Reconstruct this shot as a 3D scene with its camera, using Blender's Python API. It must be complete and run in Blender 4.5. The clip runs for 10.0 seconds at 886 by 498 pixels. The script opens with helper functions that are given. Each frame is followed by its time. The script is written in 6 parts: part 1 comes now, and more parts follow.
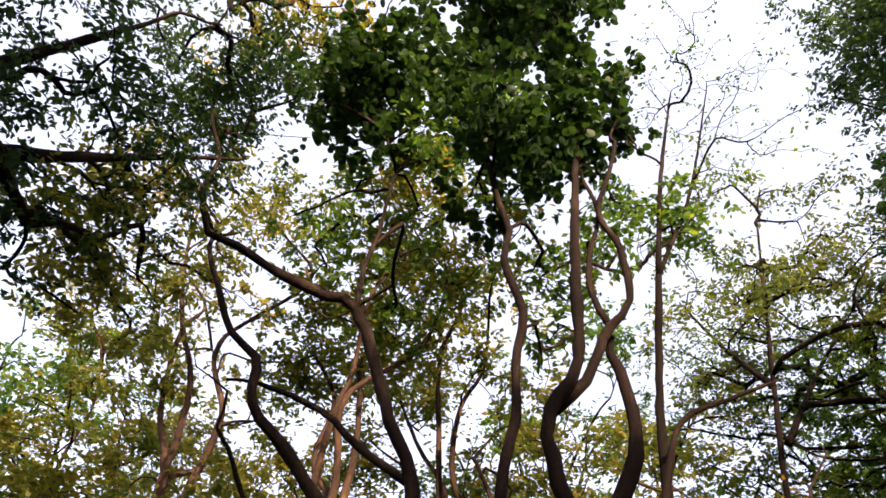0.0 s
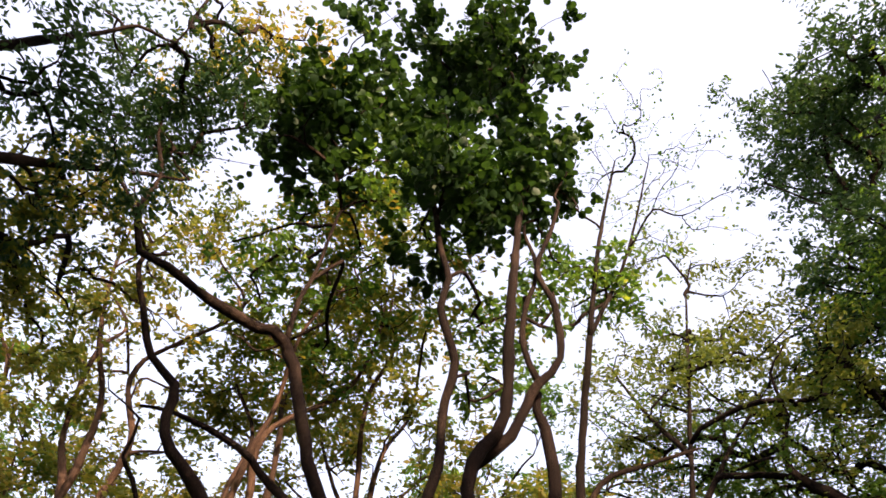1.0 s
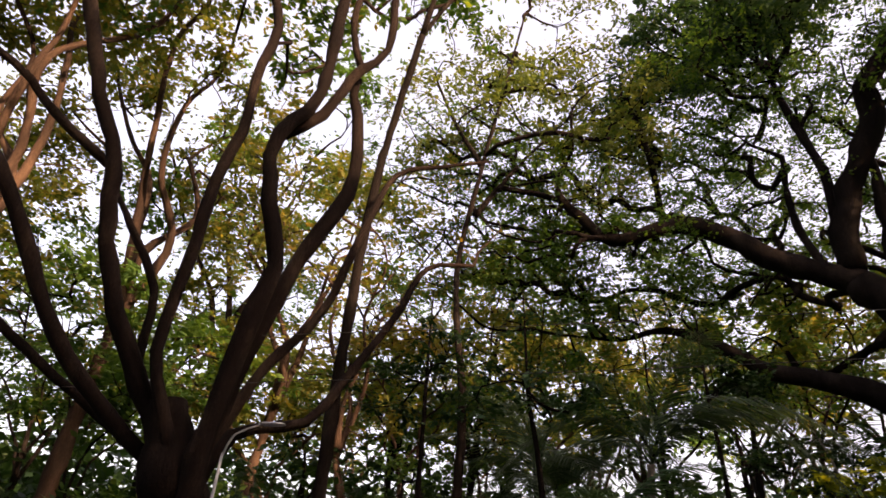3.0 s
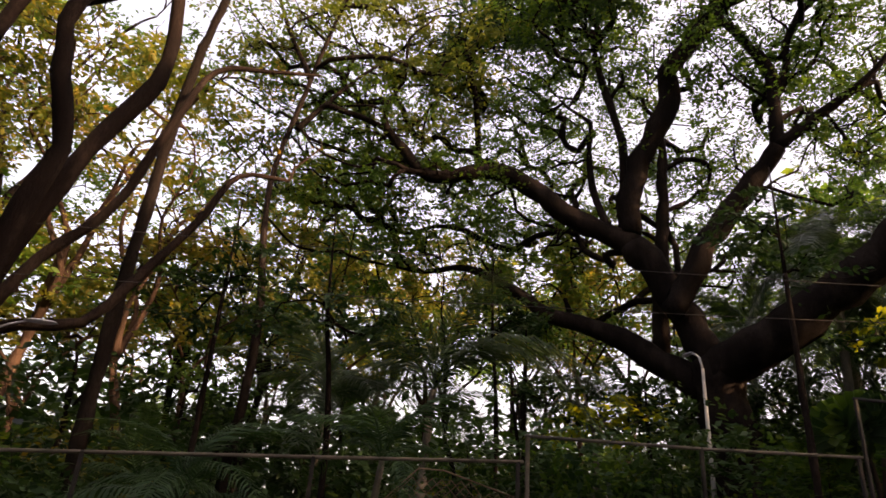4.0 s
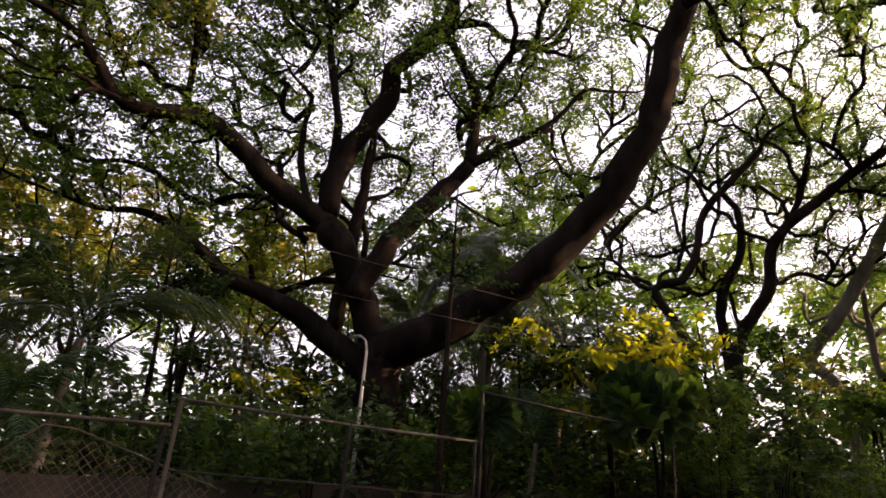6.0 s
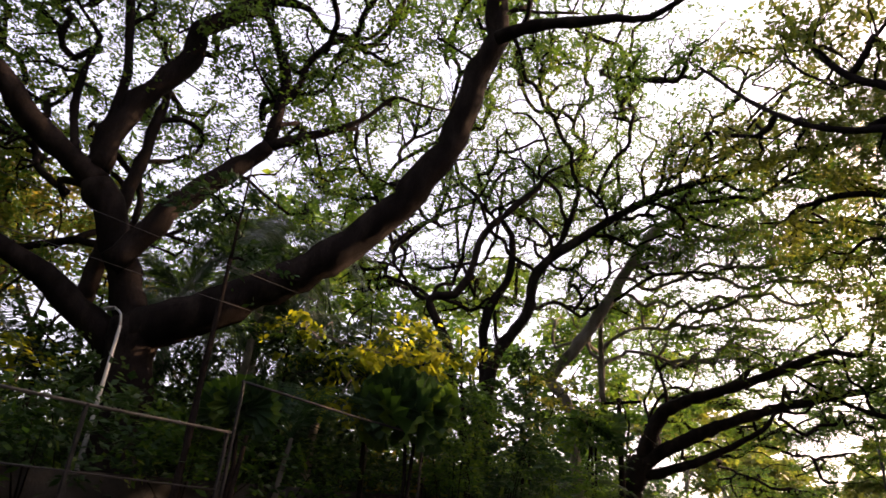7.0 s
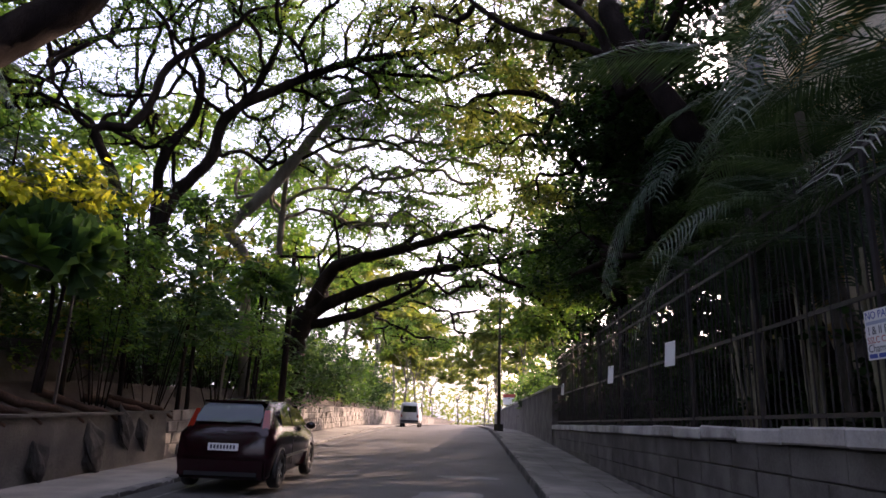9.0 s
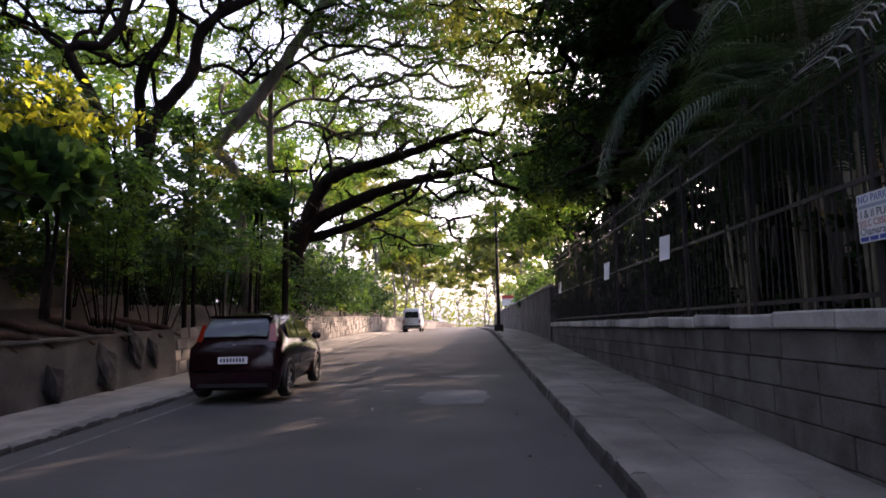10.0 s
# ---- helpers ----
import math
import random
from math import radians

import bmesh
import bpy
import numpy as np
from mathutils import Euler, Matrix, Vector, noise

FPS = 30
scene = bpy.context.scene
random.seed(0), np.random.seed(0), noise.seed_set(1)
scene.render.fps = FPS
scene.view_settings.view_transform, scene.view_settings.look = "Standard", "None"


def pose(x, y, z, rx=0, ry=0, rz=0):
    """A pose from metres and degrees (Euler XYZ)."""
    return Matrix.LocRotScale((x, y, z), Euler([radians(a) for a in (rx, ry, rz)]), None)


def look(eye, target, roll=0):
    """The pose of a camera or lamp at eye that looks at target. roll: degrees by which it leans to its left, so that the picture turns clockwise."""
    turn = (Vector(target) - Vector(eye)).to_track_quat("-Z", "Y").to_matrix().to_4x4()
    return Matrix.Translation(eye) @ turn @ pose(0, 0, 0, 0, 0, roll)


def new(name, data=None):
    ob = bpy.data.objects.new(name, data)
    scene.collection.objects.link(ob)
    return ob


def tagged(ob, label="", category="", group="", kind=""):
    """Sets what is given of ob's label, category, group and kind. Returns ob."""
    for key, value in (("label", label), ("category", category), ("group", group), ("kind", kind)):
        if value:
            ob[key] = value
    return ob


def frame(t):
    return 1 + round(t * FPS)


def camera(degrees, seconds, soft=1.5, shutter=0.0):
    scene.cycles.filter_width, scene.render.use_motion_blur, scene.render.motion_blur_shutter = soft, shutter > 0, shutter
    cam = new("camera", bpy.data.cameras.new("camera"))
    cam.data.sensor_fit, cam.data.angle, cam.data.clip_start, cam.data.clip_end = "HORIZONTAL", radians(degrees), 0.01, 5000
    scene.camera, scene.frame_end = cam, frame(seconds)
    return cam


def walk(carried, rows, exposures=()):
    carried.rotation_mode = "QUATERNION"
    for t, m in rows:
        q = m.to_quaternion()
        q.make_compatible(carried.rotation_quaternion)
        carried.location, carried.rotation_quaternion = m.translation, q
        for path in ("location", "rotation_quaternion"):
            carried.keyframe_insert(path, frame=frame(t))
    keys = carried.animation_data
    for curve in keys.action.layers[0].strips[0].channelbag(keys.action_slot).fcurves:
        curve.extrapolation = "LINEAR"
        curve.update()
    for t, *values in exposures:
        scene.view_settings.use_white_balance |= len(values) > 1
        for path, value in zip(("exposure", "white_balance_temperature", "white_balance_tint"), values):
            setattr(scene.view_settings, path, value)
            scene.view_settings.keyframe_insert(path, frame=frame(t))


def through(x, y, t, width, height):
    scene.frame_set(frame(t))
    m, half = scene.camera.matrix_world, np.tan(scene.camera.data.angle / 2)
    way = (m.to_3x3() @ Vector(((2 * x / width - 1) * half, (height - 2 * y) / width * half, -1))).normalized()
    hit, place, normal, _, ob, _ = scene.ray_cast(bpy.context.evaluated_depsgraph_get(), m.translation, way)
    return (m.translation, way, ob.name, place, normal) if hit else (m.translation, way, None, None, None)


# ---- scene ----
cam = camera(67.16, 10.0, soft=1.6, shutter=0.1)
PATH = [
    (0.0, pose(0, 0, 1.65, 140.14, -5.84, 123.07)),
    (0.3, pose(0, 0, 1.65, 142.14, -5.87, 121.49)),
    (0.5, pose(0, 0, 1.65, 144.93, -5.70, 120.21)),
    (1.0, pose(0, 0, 1.65, 144.69, -5.17, 115.49)),
    (1.2, pose(0, 0, 1.65, 142.78, -4.87, 113.41)),
    (1.5, pose(0, 0, 1.65, 137.16, -4.46, 110.52)),
    (2.0, pose(0, 0, 1.65, 130.66, -3.93, 106.26)),
    (2.2, pose(0, 0, 1.65, 127.80, -4.11, 105.57)),
    (3.3, pose(0, 0, 1.65, 117.62, -4.81, 90.69)),
    (3.5, pose(0, 0, 1.65, 116.75, -4.88, 87.02)),
    (4.0, pose(0, 0, 1.65, 114.55, -3.99, 78.11)),
    (4.5, pose(0, 0, 1.65, 111.97, -4.22, 70.31)),
    (5.0, pose(0, 0, 1.65, 109.77, -3.89, 62.28)),
    (5.2, pose(0, 0, 1.65, 109.19, -4.22, 58.93)),
    (6.3, pose(0, 0, 1.65, 115.52, -4.03, 45.11)),
    (6.5, pose(0, 0, 1.65, 114.88, -4.22, 40.58)),
    (6.8, pose(0, 0, 1.65, 115.66, -4.38, 33.35)),
    (7.0, pose(0, 0, 1.65, 115.39, -4.47, 29.43)),
    (7.5, pose(0, 0, 1.65, 113.66, -4.40, 19.64)),
    (8.0, pose(0, 0, 1.65, 110.46, -3.27, 12.11)),
    (8.5, pose(0, 0, 1.65, 107.07, -2.90, 6.56)),
    (9.0, pose(0, 0, 1.65, 104.60, -2.08, 2.26)),
    (9.2, pose(0, 0, 1.65, 104.26, -1.92, 1.76)),
    (9.5, pose(0, 0, 1.65, 101.73, -1.94, 1.39)),
    (9.8, pose(0, 0, 1.65, 99.92, -0.63, 1.15)),
    (10.0, pose(0, 0, 1.65, 96.60, 1.00, 2.40)),
]
EXPOSURES = [(0.0, 1.55, 6700, 23), (1.5, 1.55, 6900, 23), (2.2, 1.48, 7200, 26), (3.5, 1.44, 7800, 30), (4.3, 1.62, 8000, 31), (5.0, 1.64, 8100, 32), (7.0, 1.64, 7150, 32), (8.5, 1.92, 6200, 36), (10.0, 1.86, 5950, 34)]
walk(cam, PATH, EXPOSURES)

# ---------------------------------------------------------------- light
SUN_BEARING, SUN_HEIGHT = radians(40), radians(20)   # to the right of the road's line, above the horizon
world = bpy.data.worlds.new("sky")
scene.world = world
world.use_nodes = True
sky_nodes = world.node_tree.nodes
sky_tex = sky_nodes.new("ShaderNodeTexSky")
sky_tex.sky_type = "NISHITA"
sky_tex.sun_disc = False
sky_tex.sun_elevation = SUN_HEIGHT
sky_tex.sun_rotation = SUN_BEARING
sky_tex.air_density = 1.0
sky_tex.dust_density = 7.0
sky_tex.ozone_density = 1.0
haze = sky_nodes.new("ShaderNodeMix")          # an even, hazy morning sky
haze.data_type, haze.blend_type = "RGBA", "ADD"
haze.inputs[0].default_value = 1.0
haze.inputs[7].default_value = (1.6, 1.64, 1.76, 1)
world.node_tree.links.new(sky_tex.outputs[0], haze.inputs[6])
world.node_tree.links.new(haze.outputs[2], sky_nodes["Background"].inputs[0])
sky_nodes["Background"].inputs[1].default_value = 0.15
sun = new("sun", bpy.data.lights.new("sun", "SUN"))
sun.data.energy, sun.data.angle, sun.data.color = 5.0, radians(0.6), (1.0, 0.76, 0.48)
to_sun = Vector((math.sin(SUN_BEARING) * math.cos(SUN_HEIGHT), math.cos(SUN_BEARING) * math.cos(SUN_HEIGHT), math.sin(SUN_HEIGHT)))
sun.matrix_world = look(to_sun * 60, (0, 0, 0))

# ---------------------------------------------------------------- materials


def mat(name, rough=0.8, metal=0.0):
    m = bpy.data.materials.new(name)
    m.use_nodes = True
    b = m.node_tree.nodes["Principled BSDF"]
    b.inputs["Roughness"].default_value, b.inputs["Metallic"].default_value = rough, metal
    return m, m.node_tree.nodes, m.node_tree.links, b


def ramp(nodes, stops):
    r = nodes.new("ShaderNodeValToRGB")
    while len(r.color_ramp.elements) < len(stops):
        r.color_ramp.elements.new(0.5)
    for e, (p, c) in zip(r.color_ramp.elements, stops):
        e.position, e.color = p, (*c, 1)
    return r


def rough_surface(name, colours, scale=3.0, fine=60.0, rough=0.85, bump=0.3, depth=0.01, stretch=(1, 1, 1), per_object=0.0, metal=0.0, gloss=0.3):
    """Two noises, broad and fine, between the given colours; the fine one is also the relief."""
    m, n, l, b = mat(name, rough, metal)
    b.inputs["Specular IOR Level"].default_value = gloss
    place = n.new("ShaderNodeNewGeometry")
    mp = n.new("ShaderNodeMapping")
    mp.inputs["Scale"].default_value = stretch
    l.new(place.outputs["Position"], mp.inputs["Vector"])
    broad, small = n.new("ShaderNodeTexNoise"), n.new("ShaderNodeTexNoise")
    broad.inputs["Scale"].default_value, small.inputs["Scale"].default_value = scale, fine
    broad.inputs["Detail"].default_value, small.inputs["Detail"].default_value = 6, 5
    small.inputs["Roughness"].default_value = 0.7
    for t in (broad, small):
        l.new(mp.outputs[0], t.inputs["Vector"])
    stain = n.new("ShaderNodeTexNoise")
    stain.inputs["Scale"].default_value, stain.inputs["Detail"].default_value = scale * 0.2, 4
    l.new(mp.outputs[0], stain.inputs["Vector"])
    mix = n.new("ShaderNodeMath")
    mix.operation = "MULTIPLY_ADD"
    l.new(small.outputs[0], mix.inputs[0])
    mix.inputs[1].default_value = 0.45
    half = n.new("ShaderNodeMath")
    half.operation = "MULTIPLY_ADD"
    l.new(broad.outputs[0], half.inputs[0])
    half.inputs[1].default_value = 0.95
    worn = n.new("ShaderNodeMath")
    worn.operation = "MULTIPLY_ADD"
    l.new(stain.outputs[0], worn.inputs[0])
    worn.inputs[1].default_value, worn.inputs[2].default_value = 0.7, -0.555
    l.new(worn.outputs[0], half.inputs[2])
    l.new(half.outputs[0], mix.inputs[2])
    last = mix
    if per_object:
        info = n.new("ShaderNodeObjectInfo")
        add = n.new("ShaderNodeMath")
        add.operation = "MULTIPLY_ADD"
        l.new(info.outputs["Random"], add.inputs[0])
        add.inputs[1].default_value = per_object
        l.new(mix.outputs[0], add.inputs[2])
        last = n.new("ShaderNodeMath")
        last.operation = "SUBTRACT"
        l.new(add.outputs[0], last.inputs[0])
        last.inputs[1].default_value = per_object / 2
    k = len(colours)
    r = ramp(n, [(0.25 + 0.5 * i / max(1, k - 1), c) for i, c in enumerate(colours)])
    l.new(last.outputs[0], r.inputs[0])
    l.new(r.outputs[0], b.inputs["Base Color"])
    bp = n.new("ShaderNodeBump")
    bp.inputs["Strength"].default_value, bp.inputs["Distance"].default_value = bump, depth
    l.new(small.outputs[0], bp.inputs["Height"])
    l.new(bp.outputs[0], b.inputs["Normal"])
    return m


def leaf_mat(name, colours, through=0.45, rough=0.5):
    """Leaves that differ one by one and let light through."""
    m, n, l, b = mat(name, rough)
    g = n.new("ShaderNodeNewGeometry")
    tc, nz = n.new("ShaderNodeTexCoord"), n.new("ShaderNodeTexNoise")
    nz.inputs["Scale"].default_value, nz.inputs["Detail"].default_value = 0.35, 2
    l.new(tc.outputs["Object"], nz.inputs["Vector"])
    a = n.new("ShaderNodeMath")
    a.operation = "MULTIPLY_ADD"
    l.new(g.outputs["Random Per Island"], a.inputs[0])
    a.inputs[1].default_value = 0.55
    s = n.new("ShaderNodeMath")
    s.operation = "MULTIPLY_ADD"
    l.new(nz.outputs[0], s.inputs[0])
    s.inputs[1].default_value, s.inputs[2].default_value = 1.4, -0.48
    l.new(s.outputs[0], a.inputs[2])
    k = len(colours)
    r = ramp(n, [(i / max(1, k - 1), c) for i, c in enumerate(colours)])
    l.new(a.outputs[0], r.inputs[0])
    l.new(r.outputs[0], b.inputs["Base Color"])
    b.inputs["Specular IOR Level"].default_value = 0.14
    tr = n.new("ShaderNodeBsdfTranslucent")
    warm = n.new("ShaderNodeMix")
    warm.data_type, warm.blend_type = "RGBA", "MULTIPLY"
    warm.inputs[0].default_value = 1.0
    l.new(r.outputs[0], warm.inputs[6])
    warm.inputs[7].default_value = (2.0, 1.85, 0.75, 1)
    l.new(warm.outputs[2], tr.inputs["Color"])
    mx = n.new("ShaderNodeMixShader")
    mx.inputs[0].default_value = through
    l.new(b.outputs[0], mx.inputs[1])
    l.new(tr.outputs[0], mx.inputs[2])
    l.new(mx.outputs[0], n["Material Output"].inputs[0])
    return m


def plain(name, colour, rough=0.5, metal=0.0, coat=0.0):
    m, n, l, b = mat(name, rough, metal)
    b.inputs["Base Color"].default_value = (*colour, 1)
    b.inputs["Coat Weight"].default_value = coat
    return m


# the first two are darker than real bark: crown shade is in the colour
BARK = rough_surface("shaded_dark_bark", [(0.006, 0.0045, 0.004), (0.012, 0.009, 0.0078), (0.03, 0.0225, 0.019)], 2.5, 34, 0.95, 0.9, 0.03, (1, 1, 0.35), gloss=0.06)
BARK_RED = rough_surface("shaded_brown_bark", [(0.006, 0.0043, 0.004), (0.013, 0.0088, 0.0075), (0.042, 0.028, 0.021)], 2.5, 34, 0.95, 0.9, 0.03, (1, 1, 0.35), gloss=0.06)
# low sun on the background limbs is put into this bark's warm colour
BARK_SUNLIT = rough_surface("sunlit_brown_bark", [(0.018, 0.012, 0.009), (0.042, 0.026, 0.019), (0.1, 0.06, 0.04)], 2.5, 34, 0.95, 0.9, 0.03, (1, 1, 0.35), gloss=0.08)
BARK_GREY = rough_surface("grey_bark", [(0.06, 0.055, 0.045), (0.13, 0.12, 0.1), (0.2, 0.18, 0.15)], 2.5, 30, 0.95, 0.8, 0.02, (1, 1, 0.35), gloss=0.1)
LEAF = leaf_mat("green_leaves", [(0.022, 0.055, 0.015), (0.04, 0.095, 0.024), (0.07, 0.135, 0.03), (0.15, 0.19, 0.035)])
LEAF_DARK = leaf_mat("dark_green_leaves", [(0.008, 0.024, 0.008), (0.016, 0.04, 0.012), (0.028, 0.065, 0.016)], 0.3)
LEAF_COOL = leaf_mat("blue_green_leaves", [(0.014, 0.036, 0.018), (0.028, 0.065, 0.03), (0.055, 0.1, 0.042)], 0.3)
# the next three leaf colours carry sunlight in them
LEAF_GOLD_SUN = leaf_mat("sunlit_olive_leaves", [(0.035, 0.065, 0.018), (0.075, 0.1, 0.025), (0.15, 0.145, 0.032), (0.24, 0.16, 0.045)], 0.5)
LEAF_YELLOW_SUN = leaf_mat("sunlit_yellow_leaves", [(0.09, 0.14, 0.02), (0.2, 0.235, 0.028), (0.36, 0.36, 0.042)], 0.66)
LEAF_SUN = leaf_mat("sunlit_pale_leaves", [(0.05, 0.085, 0.025), (0.09, 0.12, 0.035), (0.15, 0.16, 0.05)], 0.45)
PALM = leaf_mat("palm_leaflets", [(0.02, 0.04, 0.023), (0.036, 0.064, 0.04), (0.07, 0.1, 0.068)], 0.3, 0.35)
ASPHALT = rough_surface("asphalt", [(0.037, 0.0365, 0.035), (0.056, 0.0545, 0.052), (0.08, 0.078, 0.074)], 0.5, 90, 0.82, 0.5, 0.006)
PATCH = rough_surface("pale_road_patch", [(0.1, 0.1, 0.1), (0.14, 0.14, 0.14), (0.19, 0.185, 0.18)], 1.2, 80, 0.85, 0.5, 0.006)
PAVING = rough_surface("concrete_paving", [(0.085, 0.079, 0.068), (0.15, 0.14, 0.122), (0.24, 0.225, 0.195)], 1.1, 40, 0.92, 0.6, 0.01, per_object=0.1)
KERB = rough_surface("kerb_stone", [(0.07, 0.067, 0.062), (0.13, 0.124, 0.115), (0.23, 0.22, 0.2)], 2.5, 35, 0.9, 0.5, 0.008, per_object=0.15)
STONE = rough_surface("wall_stone", [(0.07, 0.063, 0.055), (0.135, 0.122, 0.106), (0.23, 0.21, 0.185)], 2.2, 28, 0.92, 0.7, 0.02, per_object=0.2)
STONE_DARK = rough_surface("dark_granite", [(0.045, 0.04, 0.037), (0.08, 0.073, 0.067), (0.14, 0.13, 0.12)], 2.0, 30, 0.92, 0.6, 0.015, per_object=0.12)
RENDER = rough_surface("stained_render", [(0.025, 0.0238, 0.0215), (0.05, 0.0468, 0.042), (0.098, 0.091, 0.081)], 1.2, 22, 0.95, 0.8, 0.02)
BASALT = rough_surface("dark_field_stone", [(0.007, 0.0065, 0.006), (0.016, 0.015, 0.014), (0.04, 0.037, 0.034)], 3, 30, 0.9, 0.7, 0.015)
MORTAR = rough_surface("mortar", [(0.06, 0.055, 0.05), (0.1, 0.09, 0.08)], 3, 40, 0.95, 0.5, 0.01)
CAP = rough_surface("pale_coping", [(0.13, 0.122, 0.112), (0.32, 0.305, 0.285), (0.48, 0.46, 0.43)], 2.0, 25, 0.85, 0.4, 0.006, per_object=0.1)
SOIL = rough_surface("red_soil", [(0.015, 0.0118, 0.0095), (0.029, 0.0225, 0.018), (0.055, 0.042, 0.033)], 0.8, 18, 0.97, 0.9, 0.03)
IRON = rough_surface("dark_painted_iron", [(0.012, 0.011, 0.011), (0.022, 0.02, 0.02), (0.05, 0.035, 0.028)], 6, 70, 0.55, 0.3, 0.002)
# warm brown is low sun on the net, put into the wire's colour
WIRE = rough_surface("sunlit_brown_wire", [(0.1, 0.066, 0.044), (0.17, 0.11, 0.072)], 5, 60, 0.6, 0.2, 0.001)
POST = rough_surface("weathered_post", [(0.05, 0.045, 0.038), (0.1, 0.088, 0.07), (0.18, 0.155, 0.12)], 3, 40, 0.85, 0.4, 0.005)
STEEL = rough_surface("galvanised_pole", [(0.3, 0.3, 0.3), (0.45, 0.45, 0.44)], 4, 40, 0.5, 0.2, 0.002)
CREAM = rough_surface("cream_plaster", [(0.42, 0.35, 0.24), (0.58, 0.5, 0.36), (0.66, 0.58, 0.43)], 0.6, 20, 0.9, 0.2, 0.005)
OCHRE = rough_surface("ochre_paint", [(0.4, 0.27, 0.1), (0.52, 0.36, 0.15)], 0.8, 20, 0.85, 0.2, 0.004)
PAPER = rough_surface("white_paper", [(0.7, 0.7, 0.7), (0.82, 0.82, 0.81)], 3, 30, 0.7, 0.05, 0.001)
LINE = rough_surface("worn_road_paint", [(0.055, 0.055, 0.052), (0.11, 0.107, 0.1), (0.24, 0.235, 0.22)], 3, 40, 0.8, 0.3, 0.003)
GLASS = plain("dark_glass", (0.015, 0.017, 0.018), 0.04, 0.0, 1.0)
GLASS.node_tree.nodes["Principled BSDF"].inputs["Specular IOR Level"].default_value = 1.0
INK_BLUE = plain("blue_ink", (0.05, 0.08, 0.35), 0.7)
INK_DARK = plain("dark_ink", (0.03, 0.03, 0.05), 0.7)
INK_RED = plain("red_ink", (0.4, 0.06, 0.05), 0.7)

# ---------------------------------------------------------------- mesh helpers


def mesh_of(name, verts, faces, material, smooth=True):
    me = bpy.data.meshes.new(name)
    me.from_pydata([tuple(v) for v in verts], [], faces)
    me.materials.append(material)
    if smooth:
        me.shade_smooth()
    return me


def under(ob, parent):
    ob.parent = parent
    return ob


def part(name, me, parent, label="", m=None):
    if isinstance(me, bmesh.types.BMesh):
        data = bpy.data.meshes.new(name)
        me.to_mesh(data)
        me.free()
        me = data
    ob = under(new(name, me), parent)
    if m is not None:
        ob.matrix_basis = m
    return tagged(ob, label) if label else ob


def smooth_line(points, step=0.35, gnarl=0.0, rng=None):
    """Catmull-Rom through points with radii, made a little uneven."""
    p = np.array(points, float)
    ext = np.vstack([2 * p[0] - p[1], p, 2 * p[-1] - p[-2]])
    out = []
    for i in range(1, len(ext) - 2):
        a, b, c, d = ext[i - 1:i + 3]
        k = max(2, int(np.linalg.norm(c[:3] - b[:3]) / step))
        for j in range(k):
            u = j / k
            out.append(0.5 * (2 * b + (c - a) * u + (2 * a - 5 * b + 4 * c - d) * u * u + (3 * b - a - 3 * c + d) * u ** 3))
    out.append(ext[-2])
    out = np.array(out)
    out[:, 3] = np.maximum(out[:, 3], 0.004)
    if gnarl and rng is not None:
        out[1:-1, :3] += rng.normal(0, 1, (len(out) - 2, 3)) * out[1:-1, 3:4] * gnarl
        out[:, 3] *= 1 + rng.normal(0, 0.07, len(out))
    return out


def tube(line, sides=8, verts=None, faces=None):
    verts, faces = ([] if verts is None else verts), ([] if faces is None else faces)
    p, r = line[:, :3], line[:, 3]
    tang = np.gradient(p, axis=0)
    tang /= np.linalg.norm(tang, axis=1)[:, None] + 1e-9
    ref = np.array([0.31, 0.52, 0.79]) if abs(tang[0] @ np.array([0.31, 0.52, 0.79])) < 0.9 else np.array([1.0, 0, 0])
    base = len(verts)
    ang = np.arange(sides) * 2 * math.pi / sides
    n = ref - tang[0] * (ref @ tang[0])
    n /= np.linalg.norm(n)
    for i in range(len(p)):
        n = n - tang[i] * (n @ tang[i])
        n /= np.linalg.norm(n) + 1e-9
        bn = np.cross(tang[i], n)
        ring = p[i] + r[i] * (np.cos(ang)[:, None] * n + np.sin(ang)[:, None] * bn)
        verts.extend(map(tuple, ring))
        if i:
            for j in range(sides):
                a, b = base + (i - 1) * sides + j, base + (i - 1) * sides + (j + 1) % sides
                faces.append((a, b, b + sides, a + sides))
    faces.append(tuple(base + j for j in reversed(range(sides))))
    faces.append(tuple(base + (len(p) - 1) * sides + j for j in range(sides)))
    return verts, faces


# outline of one leaf along +x, unit length, with a fold along the middle
LEAF_SHAPES = {
    "small": (np.array([(0, 0, 0), (0.5, 0.24, 0.05), (1, 0, 0), (0.5, -0.24, 0.05)]), [(0, 1, 2, 3)]),
    "oval": (np.array([(0, 0, 0), (0.3, 0.26, 0.05), (0.72, 0.24, 0.04), (1, 0, -0.04), (0.72, -0.24, 0.04), (0.3, -0.26, 0.05)]), [(0, 1, 2, 3), (0, 3, 4, 5)]),
    "round": (np.array([(0, 0, 0), (0.12, 0.34, 0.06), (0.55, 0.46, 0.07), (0.9, 0.25, 0.02), (1, 0, -0.03), (0.9, -0.25, 0.02), (0.55, -0.46, 0.07), (0.12, -0.34, 0.06)]), [(0, 1, 2, 3, 4), (0, 4, 5, 6, 7)]),
    "long": (np.array([(0, 0, 0), (0.4, 0.11, 0.03), (1, 0, -0.1), (0.4, -0.11, 0.03)]), [(0, 1, 2, 3)]),
}


